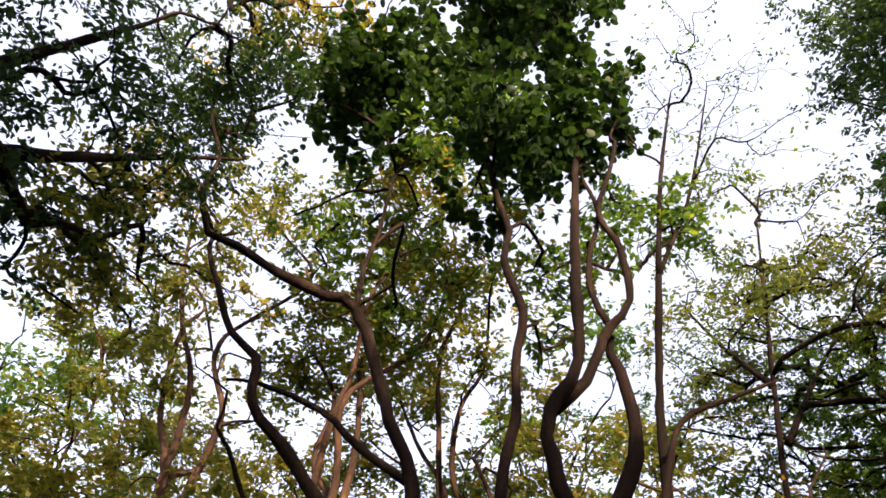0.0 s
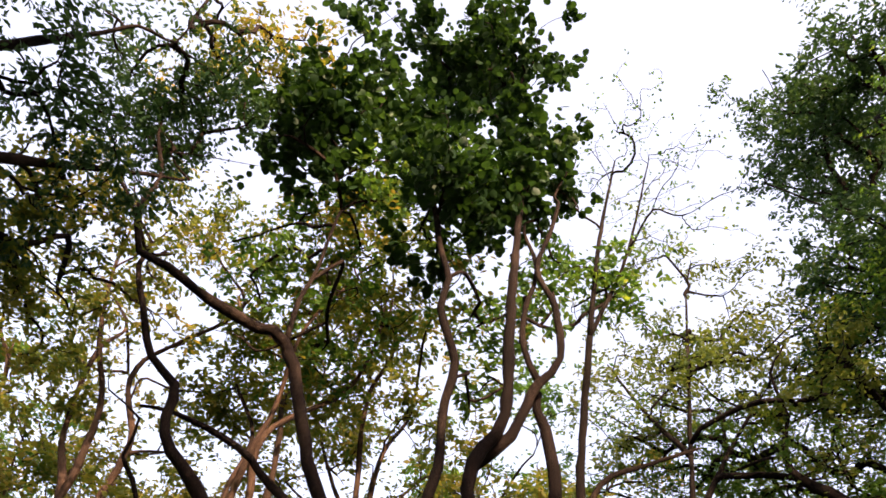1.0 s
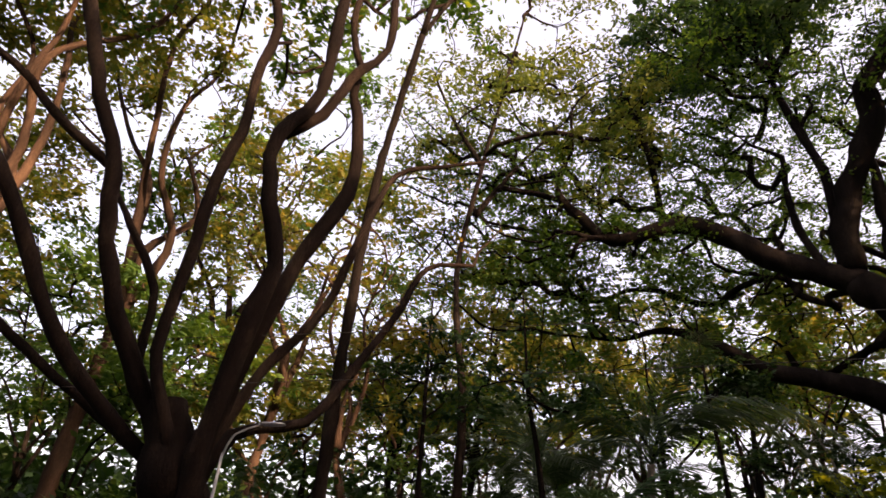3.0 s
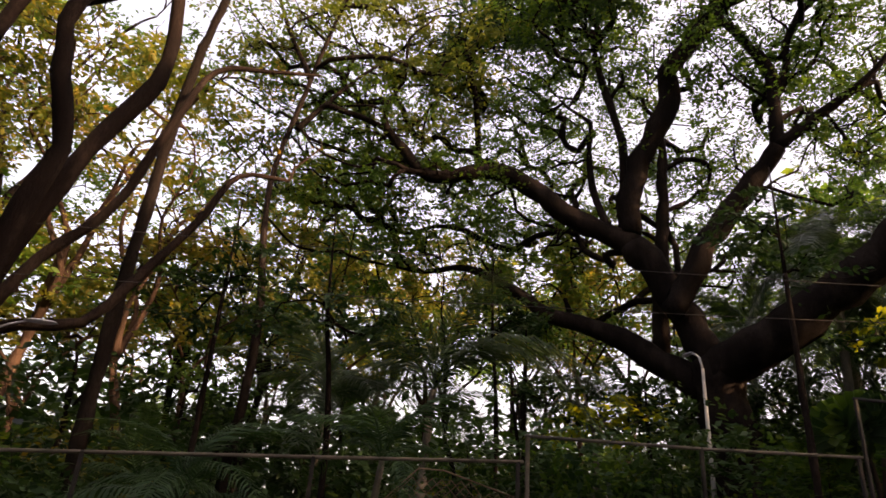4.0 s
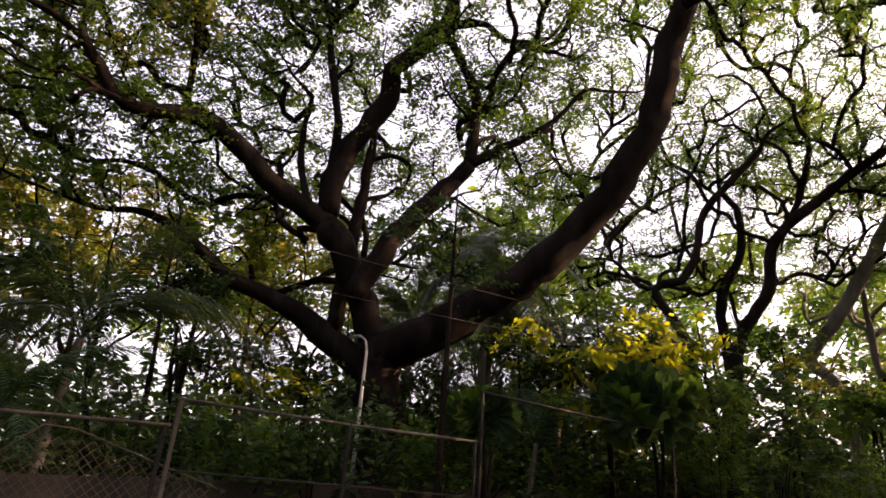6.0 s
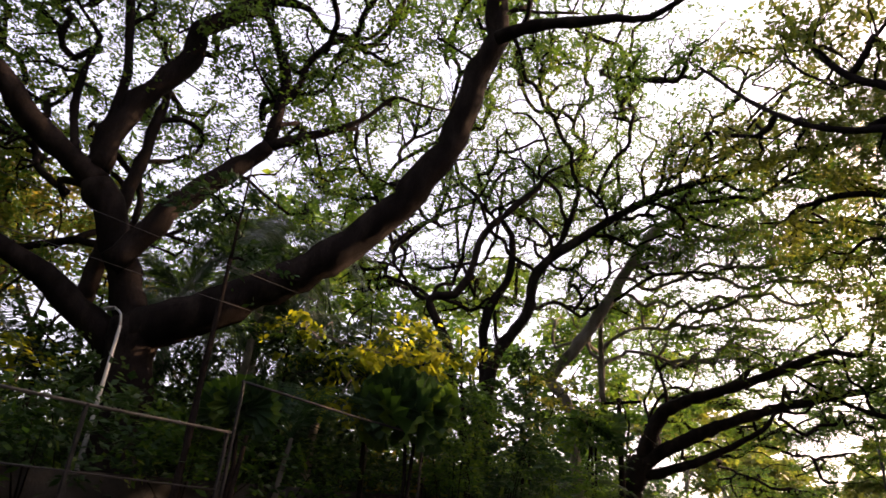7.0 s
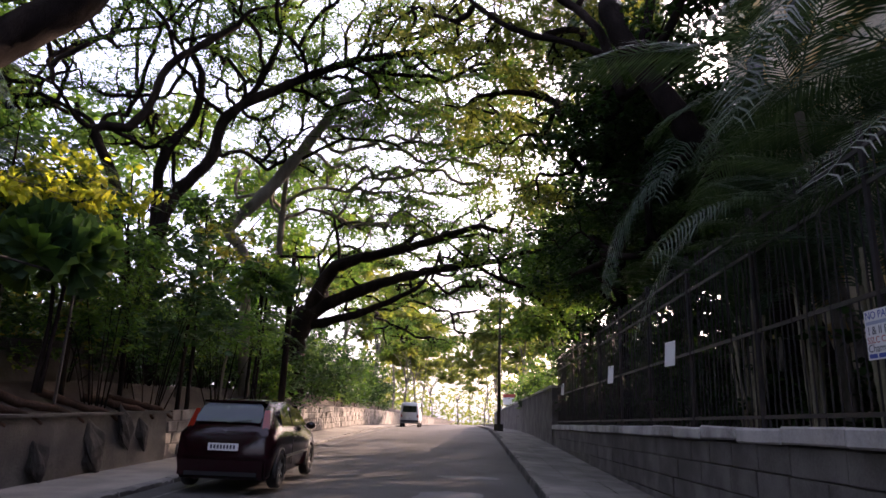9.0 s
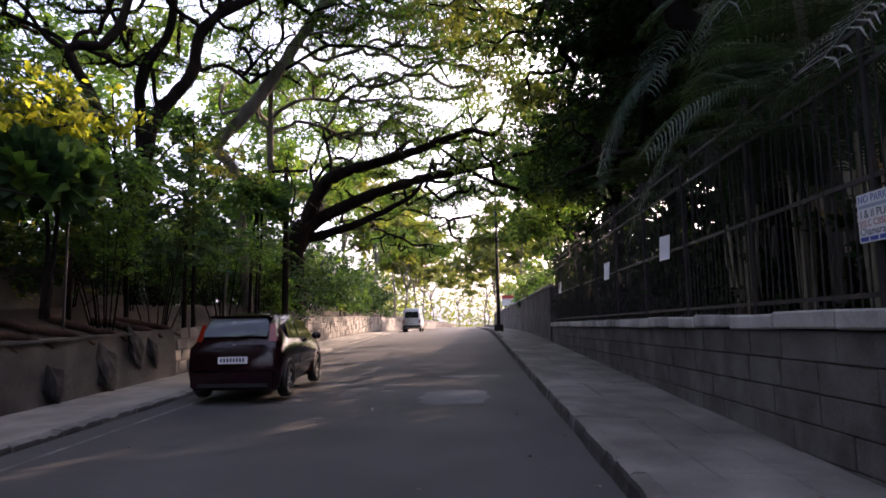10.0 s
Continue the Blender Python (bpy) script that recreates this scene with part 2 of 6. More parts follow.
def leaves_mesh(name, centres, axes, normals, sizes, shape, material):
    """One mesh of many separate leaves."""
    tv, tf = LEAF_SHAPES[shape]
    n, k = len(centres), len(tv)
    x = axes / (np.linalg.norm(axes, axis=1)[:, None] + 1e-9)
    y = np.cross(normals, x)
    y /= np.linalg.norm(y, axis=1)[:, None] + 1e-9
    z = np.cross(x, y)
    v = centres[:, None, :] + sizes[:, None, None] * (tv[None, :, 0:1] * x[:, None] + tv[None, :, 1:2] * y[:, None] + tv[None, :, 2:3] * z[:, None])
    me = bpy.data.meshes.new(name)
    me.vertices.add(n * k)
    me.vertices.foreach_set("co", v.reshape(-1).astype(np.float32))
    idx = np.concatenate([np.array(f) for f in tf])
    cnt = np.array([len(f) for f in tf])
    me.loops.add(n * len(idx))
    me.loops.foreach_set("vertex_index", (idx[None] + np.arange(n)[:, None] * k).reshape(-1).astype(np.int32))
    starts = np.concatenate([[0], np.cumsum(cnt)[:-1]])
    me.polygons.add(n * len(cnt))
    me.polygons.foreach_set("loop_start", (starts[None] + np.arange(n)[:, None] * len(idx)).reshape(-1).astype(np.int32))
    me.update(calc_edges=True)
    me.materials.append(material)
    return me


def spray(centres, per, spread, size, rng, droop=0.15, flat=0.6):
    """Leaves set along a few twigs round each clump's centre: place, axis, normal and size of each."""
    m, k = len(centres), max(3, per // 13)
    way = rng.normal(0, 1, (m, k, 3)) * np.array([1, 1, 0.75 * flat])
    way += rng.normal(0, 0.5, (m, 1, 3)) * np.array([1, 1, 0.5])             # every spray leans its own way
    way[:, :, 2] -= 0.5 * droop
    way *= spread * 1.25 * rng.uniform(0.55, 1.3, (m, 1, 1))
    root = centres[:, None, :] + rng.normal(0, 0.34 * spread, (m, k, 3)) * np.array([1, 1, flat])
    which = rng.integers(0, k, (m, per))
    rows = np.arange(m)[:, None]
    w, r = way[rows, which].reshape(-1, 3), root[rows, which].reshape(-1, 3)
    n = m * per
    u = rng.uniform(-0.15, 1.15, n)[:, None]
    c = r + w * u + rng.normal(0, 0.13 * spread, (n, 3))
    c[:, 2] -= droop * 0.5 * u[:, 0] ** 2 * spread
    side = np.cross(w, np.array([0, 0, 1.0])) * np.where(rng.random(n) < 0.5, -1, 1)[:, None]
    ax = w * 0.5 + side * 0.8 + rng.normal(0, 0.45 * spread, (n, 3))
    ax[:, 2] -= droop * spread * 2
    nm = rng.normal(0, 0.5, (n, 3)) + np.array([0, 0, 0.9])
    return c, ax, nm, size * rng.uniform(0.6, 1.3, n)


def in_lobes(lobes, rng, many=1.0):
    out = []
    for x, y, z, r, h, n in lobes:
        n = int(n * many)
        d = rng.normal(0, 1, (n, 3))
        d /= np.linalg.norm(d, axis=1)[:, None]
        d *= rng.uniform(0.05, 1, n)[:, None] ** 0.45
        hubs = d[:max(3, n // 6)]          # sprays gather round the ends of branches and leave gaps between
        d = hubs[rng.integers(0, len(hubs), n)] + rng.normal(0, 1, (n, 3)) * np.array([0.5 / r, 0.5 / r, 0.22 / h])
        out.append(np.array([x, y, z]) + d * np.array([r, r, h]))
    return np.vstack(out)


def tree(name, base, limbs, lobes, label, bark=None, leaf=None, per=60, spread=0.45, size=0.1, shape="small", seed=1, twig=0.0095, droop=0.15, flat=0.38, many=1.0, lobes2=(), leaf2=None, per2=60, size2=0.12, cap=0.09, bough=4):
    """Trunk and limbs from their lines, branches that grow from them to every clump of the crown, and the leaves."""
    rng = np.random.default_rng(seed)
    bark, leaf = bark or BARK, leaf or LEAF
    fine = 1.0 if name in ("park_tree", "sapling", "yellow_sapling", "yellow_shrub") else 1.3      # big crowns: more and smaller sprays
    many, per, per2 = many * fine, round(per / fine ** 1.2), round(per2 / fine ** 1.2)
    top = tagged(new(name), label, "tree")
    top.location = base
    nodes, radii, run, heading = [], [], [], []
    starts = [np.array(l[0][:3]) for l in limbs]
    for i, l in enumerate(limbs):
        end, back = np.array(l[-1]), np.array(l[-2])
        if (i or name in ("arm_tree", "bent_tree")) and end[3] > 0.03 and min(np.linalg.norm(q - end[:3]) for q in starts) > 0.35:      # a free end tapers out
            way = (end - back)[:3] / np.linalg.norm((end - back)[:3])
            l = list(l)
            for u in (1, 2, 3, 4):
                p = end[:3] + way * u * (0.35 + 5 * end[3]) + rng.normal(0, 0.12 + 0.8 * end[3], 3) * math.sqrt(u) + np.array([0, 0, 0.06 * u * u * (0.3 + 3 * end[3])])
                l.append((*p, end[3] * (0.78, 0.55, 0.34, 0.12)[u - 1]))
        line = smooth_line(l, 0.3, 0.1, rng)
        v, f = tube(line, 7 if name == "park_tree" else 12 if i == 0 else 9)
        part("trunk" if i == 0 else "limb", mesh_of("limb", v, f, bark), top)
        if i:
            p0 = line[0, :3]
            back = 0.0
            if nodes:
                gap = np.sum((np.array(nodes) - p0) ** 2, axis=1)
                back = run[int(np.argmin(gap))] + math.sqrt(gap.min()) if gap.min() < 1.0 else 0.0
            steps = np.linalg.norm(np.diff(line[:, :3], axis=0), axis=1)
            way = np.gradient(line[:, :3], axis=0)
            nodes.extend(line[:, :3])
            radii.extend(line[:, 3])
            run.extend(back + np.concatenate([[0], np.cumsum(steps)]))
            heading.extend(way / (np.linalg.norm(way, axis=1)[:, None] + 1e-9))
    fixed = len(nodes)
    N, T, L = np.zeros((fixed + 12 * 6000, 3)), np.zeros((fixed + 12 * 6000, 3)), np.zeros(fixed + 12 * 6000)
    N[:fixed], T[:fixed], L[:fixed] = nodes, heading, run
    par = [-1] * fixed
    b = np.array(base)
    centres = in_lobes(lobes, rng, many) - b
    first = len(centres)
    if lobes2:
        centres = np.vstack([centres, in_lobes(lobes2, rng, many) - b])
    chains = []
    used = fixed

    def grow(goal, step, most, wind):
        """A branch to the goal, from where its whole way from the root stays short, leaving along its parent."""
        nonlocal used
        gap = N[:used] - goal
        dist = np.sqrt(np.sum(gap * gap, axis=1))
        j = int(np.argmin(dist + 0.3 * L[:used] + np.where(gap[:, 2] > 0.4, 0.7, 0.0)))
        p, d = N[j].copy(), dist[j]
        k = max(3, min(most, int(d / step)))
        chord = (goal - p) / (d + 1e-6)
        turn = T[j] + 0.9 * chord + np.array([0, 0, 0.25])
        ctl = p + turn / (np.linalg.norm(turn) + 1e-6) * d * 0.5 + rng.normal(0, 0.06 * d, 3)
        side, ph, waves = rng.normal(0, wind * (0.03 * d + 0.05), 3), rng.uniform(0, 6.28), 3 + 1.6 * d
        u = np.linspace(0, 1, k + 1)[1:, None]
        pts = (1 - u) ** 2 * p + 2 * u * (1 - u) * ctl + u * u * goal + side * (np.sin(ph + waves * u) - math.sin(ph)) * np.minimum(1, 3 * u) * (1.15 - u)
        way = np.gradient(np.vstack([p, pts]), axis=0)[1:]
        chain = [j]
        for s in range(k):
            N[used], T[used] = pts[s], way[s] / (np.linalg.norm(way[s]) + 1e-9)
            L[used] = L[chain[-1]] + d / k
            par.append(chain[-1])
            chain.append(used)
            used += 1
        chains.append(chain)

    boughs = np.array([np.array(l[:3]) - b + rng.normal(0, 0.5, 3) * np.array([l[3], l[3], l[4]]) for l in list(lobes) + list(lobes2) for _ in range(bough)])
    for goal in boughs[np.argsort([np.min(np.sum((N[:fixed] - c) ** 2, axis=1)) for c in boughs])]:
        grow(goal, 0.2, 26, 1.6)
    for goal in centres[np.argsort([np.min(np.sum((N[:fixed] - c) ** 2, axis=1)) for c in centres])]:
        grow(goal, 0.4, 9, 1.2)
    load = np.zeros(used)
    for ch in chains:
        load[ch[-1]] += 1
    for i in range(used - 1, fixed - 1, -1):
        if par[i] >= 0:
            load[par[i]] += load[i]
    v, f = [], []
    for ch in chains:
        if name == "park_tree" and load[ch[1]] < 3:
            continue
        rr = np.minimum(twig * np.maximum(load[ch], 1) ** 0.56, cap)
        if ch[0] < fixed:
            rr[0] = min(rr[1] * 1.3, radii[ch[0]])
        else:
            rr[0] = min(rr[0], rr[1] * 1.2)
        tube(np.hstack([N[ch], rr[:, None]]), 3 if rr.max() < 0.025 else 5, v, f)
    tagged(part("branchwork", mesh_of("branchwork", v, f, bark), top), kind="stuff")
    if lobes2:
        c, ax, nm, sz = spray(centres[first:], per2, spread, size2, rng, droop, 0.7)
        tagged(part("upper_crown", leaves_mesh("upper_crown", c, ax, nm, sz * 1.15, "small", leaf2), top), kind="stuff")
    c, ax, nm, sz = spray(centres[:first], per, spread, size, rng, droop, flat)
    tagged(part("crown", leaves_mesh("crown", c, ax, nm, sz, shape, leaf), top), kind="stuff")
    return top


# ---------------------------------------------------------------- lie of the land
LEFT_KERB, RIGHT_KERB, LEFT_WALL, RIGHT_WALL = -5.5, 1.25, -7.35, 3.32


def rise(y):
    """Height of the road: it climbs gently to a crest."""
    if y < 30:
        return 0.029 * y
    s = min(y - 30, 25)
    return 0.87 + 0.029 * (s - s * s / 50)


def park(x, y):
    """Height of the park's ground behind the retaining wall, with its bank."""
    s = min(1, max(0, (-x - 8.0) / 1.4))
    t = min(1, max(0, (y - 1.5) / 3.0))
    s, t = s * s * (3 - 2 * s), t * t * (3 - 2 * t)
    return rise(y) + 1.1 + 0.75 * s * t + (0.12 * noise.noise((x * 0.5, y * 0.5, 0)) if x < -8 else 0)


def strip(name, x0, x1, y0, y1, height, material, label, category, nx=2, step=2.0, kind="structure"):
    ny = int((y1 - y0) / step)
    v = [(x0 + (x1 - x0) * i / (nx - 1), y0 + (y1 - y0) * j / ny, height(x0 + (x1 - x0) * i / (nx - 1), y0 + (y1 - y0) * j / ny)) for j in range(ny + 1) for i in range(nx)]
    f = [(j * nx + i, j * nx + i + 1, j * nx + nx + i + 1, j * nx + nx + i) for j in range(ny) for i in range(nx - 1)]
    return tagged(new(name, mesh_of(name, v, f, material)), label, category, kind=kind)


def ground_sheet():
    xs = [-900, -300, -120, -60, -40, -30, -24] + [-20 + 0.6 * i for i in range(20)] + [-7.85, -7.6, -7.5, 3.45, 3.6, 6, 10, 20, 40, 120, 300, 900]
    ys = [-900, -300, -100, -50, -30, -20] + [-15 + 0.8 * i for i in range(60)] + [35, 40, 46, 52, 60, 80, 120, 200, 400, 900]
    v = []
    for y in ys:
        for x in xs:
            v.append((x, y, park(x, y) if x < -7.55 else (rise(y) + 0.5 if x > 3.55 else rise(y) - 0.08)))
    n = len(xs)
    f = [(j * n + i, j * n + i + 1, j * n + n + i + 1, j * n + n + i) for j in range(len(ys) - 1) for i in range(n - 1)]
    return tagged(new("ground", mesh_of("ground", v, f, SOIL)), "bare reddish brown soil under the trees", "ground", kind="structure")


ground_sheet()
strip("road", LEFT_KERB - 0.05, RIGHT_KERB + 0.05, -30, 400, lambda x, y: rise(y), ASPHALT, "grey worn asphalt road climbing to a crest", "road", 9, 1.5)
strip("pavement_left", LEFT_WALL, LEFT_KERB - 0.14, -30, 300, lambda x, y: rise(y) + 0.085, PAVING, "dusty concrete pavement beside the stone wall", "pavement", 4, 2)
strip("pavement_right", RIGHT_KERB + 0.16, RIGHT_WALL, -30, 300, lambda x, y: rise(y) + 0.17 - 0.03 * (x - RIGHT_KERB), PAVING, "grey concrete slab pavement", "pavement", 4, 2)

FAN_BASE = (-8.00, -4.12, 1.20)
FAN_LIMBS = (
    [(-0.15, 0.31, 0.47, 0.471), (-0.05, 0.10, 1.27, 0.424), (0.03, -0.05, 1.76, 0.367), (0.12, -0.22, 2.26, 0.306), (0.19, -0.35, 2.66, 0.242)],
    [(0.00, -0.00, 1.45, 0.135), (0.22, -0.35, 2.29, 0.130), (0.52, -0.79, 3.08, 0.124), (0.82, -1.17, 3.98, 0.119), (1.04, -1.41, 4.83, 0.113), (1.19, -1.55, 5.79, 0.109), (1.51, -1.88, 6.66, 0.102), (2.21, -2.53, 8.76, 0.117), (2.66, -2.85, 8.80, 0.104), (3.40, -3.34, 8.88, 0.090), (4.22, -3.75, 9.08, 0.077), (4.61, -3.90, 9.00, 0.065), (4.79, -3.95, 9.12, 0.061), (5.17, -4.06, 9.89, 0.053), (5.20, -4.04, 10.74, 0.043), (5.72, -4.17, 11.63, 0.033)],
    [(2.21, -2.51, 8.71, 0.057), (2.28, -2.56, 9.80, 0.050), (2.20, -2.50, 10.91, 0.043), (2.22, -2.51, 12.47, 0.035)],
    [(0.19, 0.07, 1.61, 0.091), (0.37, -0.15, 2.27, 0.087), (0.60, -0.44, 3.22, 0.084), (0.61, -0.35, 4.41, 0.083), (0.64, -0.30, 5.84, 0.082), (0.61, -0.13, 6.70, 0.079), (0.66, -0.11, 8.01, 0.076), (0.66, 0.01, 8.84, 0.079), (0.90, -0.30, 10.19, 0.075), (0.90, -0.20, 11.02, 0.069), (1.11, -0.42, 12.17, 0.065), (1.37, -0.70, 14.10, 0.060)],
    [(0.28, 0.32, 1.24, 0.147), (0.35, 0.32, 1.98, 0.142), (0.35, 0.45, 2.81, 0.137), (0.35, 0.56, 3.72, 0.132), (0.34, 0.72, 4.56, 0.126), (0.53, 0.44, 5.79, 0.118), (0.59, 0.45, 6.66, 0.109), (0.44, 0.89, 7.59, 0.101), (0.48, 0.95, 9.40, 0.102), (0.50, 1.04, 10.99, 0.092), (0.52, 1.12, 12.33, 0.081), (0.50, 1.34, 15.25, 0.070)],
    [(0.38, 0.36, 6.78, 0.096), (0.16, 0.87, 7.40, 0.091), (0.05, 1.18, 8.24, 0.086), (0.01, 1.33, 8.52, 0.082), (-0.09, 1.69, 9.08, 0.074), (-0.07, 1.67, 10.47, 0.068), (0.04, 1.37, 11.67, 0.059), (-0.06, 1.72, 13.10, 0.050), (-0.11, 1.93, 14.22, 0.039)],
    [(-0.02, 1.31, 8.55, 0.070), (0.04, 1.07, 9.38, 0.062), (0.02, 1.06, 10.36, 0.055), (-0.10, 1.32, 11.86, 0.047), (-0.04, 1.07, 13.30, 0.038)],
    [(-0.26, 0.07, 1.50, 0.139), (-0.21, 0.10, 2.38, 0.133), (-0.26, 0.33, 3.48, 0.128), (-0.37, 0.73, 4.97, 0.124), (-0.51, 1.28, 6.31, 0.117), (-0.46, 1.32, 7.40, 0.106), (-0.34, 1.15, 8.25, 0.092), (-0.30, 1.19, 8.59, 0.076)],
    [(-0.63, -0.07, 1.75, 0.097), (-0.80, -0.02, 2.61, 0.090), (-1.09, 0.32, 3.64, 0.084), (-1.46, 0.92, 4.78, 0.076), (-1.71, 1.31, 6.46, 0.068), (-1.94, 1.67, 7.74, 0.055), (-2.23, 2.44, 8.15, 0.039), (-2.47, 3.39, 8.47, 0.022)],
    [(-0.18, -0.09, 1.67, 0.105), (0.70, -1.55, 3.05, 0.100), (1.54, -2.57, 5.02, 0.101), (2.19, -3.21, 6.01, 0.094), (2.76, -3.69, 6.64, 0.085), (2.90, -3.83, 7.55, 0.078), (3.36, -4.17, 7.91, 0.066), (3.84, -4.48, 8.81, 0.057), (4.23, -4.71, 9.59, 0.046)],
    [(0.09, -0.96, 3.24, 0.072), (0.08, -1.06, 4.31, 0.066), (0.29, -1.49, 5.05, 0.057), (0.36, -1.69, 5.37, 0.047)],
    [(-1.34, -0.67, 1.92, 0.074), (0.23, -3.13, 3.71, 0.067), (0.99, -4.03, 4.91, 0.059), (1.46, -4.57, 5.67, 0.050), (1.95, -5.06, 6.71, 0.041)],
    [(0.60, -2.00, 6.03, 0.084), (1.12, -2.83, 6.65, 0.072), (1.53, -3.44, 7.26, 0.058), (2.35, -4.28, 7.56, 0.042), (2.73, -4.73, 7.54, 0.027)],
    [(-0.44, -0.02, 1.72, 0.091), (-0.71, 0.19, 2.52, 0.089), (-1.21, 1.03, 2.87, 0.073), (-1.47, 1.35, 3.50, 0.069), (-1.73, 1.72, 4.28, 0.064), (-1.98, 2.08, 5.10, 0.058), (-2.17, 2.27, 5.78, 0.051), (-2.38, 2.57, 6.10, 0.041)],
)
RAIN_BASE = (-12.32, 8.56, 1.25)
RAIN_LIMBS = (
    [(0.03, 0.05, -0.06, 0.544), (-0.03, -0.04, 1.54, 0.548), (-0.10, -0.14, 3.01, 0.550), (-0.15, -0.23, 4.45, 0.550)],
    [(-0.22, -0.32, 4.17, 0.508), (0.44, -0.02, 4.50, 0.468), (1.50, 0.71, 5.16, 0.429), (2.68, 1.42, 5.94, 0.388), (4.07, 2.13, 7.37, 0.375), (5.34, 2.56, 9.18, 0.350), (5.93, 2.48, 10.76, 0.324), (6.60, 2.42, 12.02, 0.294), (6.64, 2.01, 13.66, 0.270)],
    [(6.77, 2.08, 11.63, 0.178), (7.76, 2.00, 11.54, 0.145), (8.87, 1.89, 11.09, 0.113)],
    [(-0.22, -0.33, 4.30, 0.366), (-0.33, -0.49, 4.97, 0.358), (-0.68, -1.07, 6.35, 0.355), (-0.98, -1.62, 7.42, 0.349)],
    [(-0.95, -1.56, 7.35, 0.306), (-1.50, -3.10, 8.24, 0.272), (-1.77, -4.31, 9.19, 0.237), (-1.88, -5.29, 9.25, 0.198), (-1.96, -6.51, 8.96, 0.157), (-1.92, -7.44, 9.76, 0.123), (-1.80, -7.80, 10.22, 0.090), (-1.66, -7.70, 10.88, 0.058)],
    [(-1.02, -1.69, 7.70, 0.288), (-0.85, -1.66, 9.01, 0.273), (-0.19, -0.77, 11.31, 0.265), (-0.08, -0.85, 12.06, 0.243), (0.79, 0.18, 13.64, 0.227), (0.97, 0.20, 14.81, 0.205), (1.25, 0.33, 16.29, 0.183)],
    [(0.92, 0.08, 13.49, 0.156), (1.34, 0.53, 13.65, 0.126), (1.71, 0.88, 13.58, 0.094)],
    [(-0.27, -1.17, 5.50, 0.288), (0.43, -0.32, 7.38, 0.260), (1.07, 0.32, 8.39, 0.226), (1.53, 0.67, 9.08, 0.190)],
    [(1.50, 0.64, 9.00, 0.163), (1.67, 0.68, 10.85, 0.140), (1.45, 0.26, 12.07, 0.114)],
    [(1.50, 0.64, 9.08, 0.149), (2.38, 1.45, 9.73, 0.108), (3.12, 1.99, 10.26, 0.067)],
    [(-0.37, -0.19, 3.82, 0.366), (-1.20, -1.33, 4.84, 0.310), (-1.71, -2.04, 5.37, 0.247), (-2.32, -3.18, 5.84, 0.180)],
    [(-1.08, -1.81, 8.26, 0.128), (-1.03, -1.72, 10.08, 0.117), (-1.22, -2.11, 12.15, 0.107)],
    [(-1.21, -2.09, 7.75, 0.105), (-1.37, -2.42, 8.98, 0.093), (-1.40, -2.49, 10.14, 0.081)],
    [(-1.27, -0.90, 4.95, 0.206), (-1.27, -0.89, 5.68, 0.209), (-1.23, -0.82, 6.43, 0.212)],
)
BEND_BASE = (-10.08, 19.55, 1.60)
BEND_LIMBS = (
    [(0.14, 0.07, 0.48, 0.166), (-0.39, -0.35, 4.12, 0.163), (-0.64, -0.63, 5.08, 0.156), (-0.80, -0.87, 6.58, 0.150), (-1.43, -1.40, 8.23, 0.142), (-0.63, -1.05, 8.50, 0.139), (-0.12, -0.91, 9.41, 0.134), (0.23, -0.87, 10.68, 0.130), (1.35, -0.45, 11.94, 0.127)],
    [(-1.71, -0.98, 8.51, 0.077), (-1.91, -1.51, 8.44, 0.064), (-2.42, -2.27, 9.29, 0.051), (-2.88, -3.03, 9.20, 0.039)],
)
ARM_BASE = (-10.48, 21.59, 1.70)
ARM_LIMBS = (
    [(0.15, 0.07, 0.45, 0.238), (-0.29, -0.14, 3.94, 0.217), (-0.39, -0.19, 5.67, 0.194), (-0.49, -0.24, 8.48, 0.171), (0.28, 0.13, 10.36, 0.148), (0.28, 0.14, 12.12, 0.122)],
    [(-0.40, -0.20, 5.47, 0.246), (0.13, -0.25, 7.16, 0.226), (1.17, -0.09, 8.58, 0.207), (1.64, -0.20, 10.22, 0.185), (3.77, 0.26, 11.81, 0.165), (6.10, 0.55, 12.92, 0.143), (8.98, 0.64, 13.38, 0.119), (11.86, 0.36, 13.49, 0.092)],
    [(1.78, 0.35, 10.82, 0.142), (2.32, 0.34, 11.60, 0.126), (2.98, 0.36, 13.43, 0.110), (3.10, 0.19, 14.94, 0.094)],
)
LEAN_BASE = (-9.05, 25.44, 1.90)
LEAN_LIMBS = (
    [(0.45, 0.15, 0.46, 0.216), (0.14, 0.05, 3.93, 0.213), (-0.02, -0.01, 5.73, 0.208), (-0.82, -0.31, 6.89, 0.201)],
    [(-0.92, -0.35, 6.88, 0.290), (0.40, -0.29, 8.22, 0.255), (1.82, -0.26, 10.19, 0.219), (3.70, -0.20, 12.86, 0.184), (5.79, -0.25, 13.26, 0.144), (8.34, -0.45, 13.71, 0.104)],
    [(0.67, 2.33, 4.34, 0.168), (0.58, 2.30, 6.81, 0.147), (0.56, 2.29, 8.60, 0.124)],
)
ARCH_BASE = (-8.47, 31.89, 2.10)
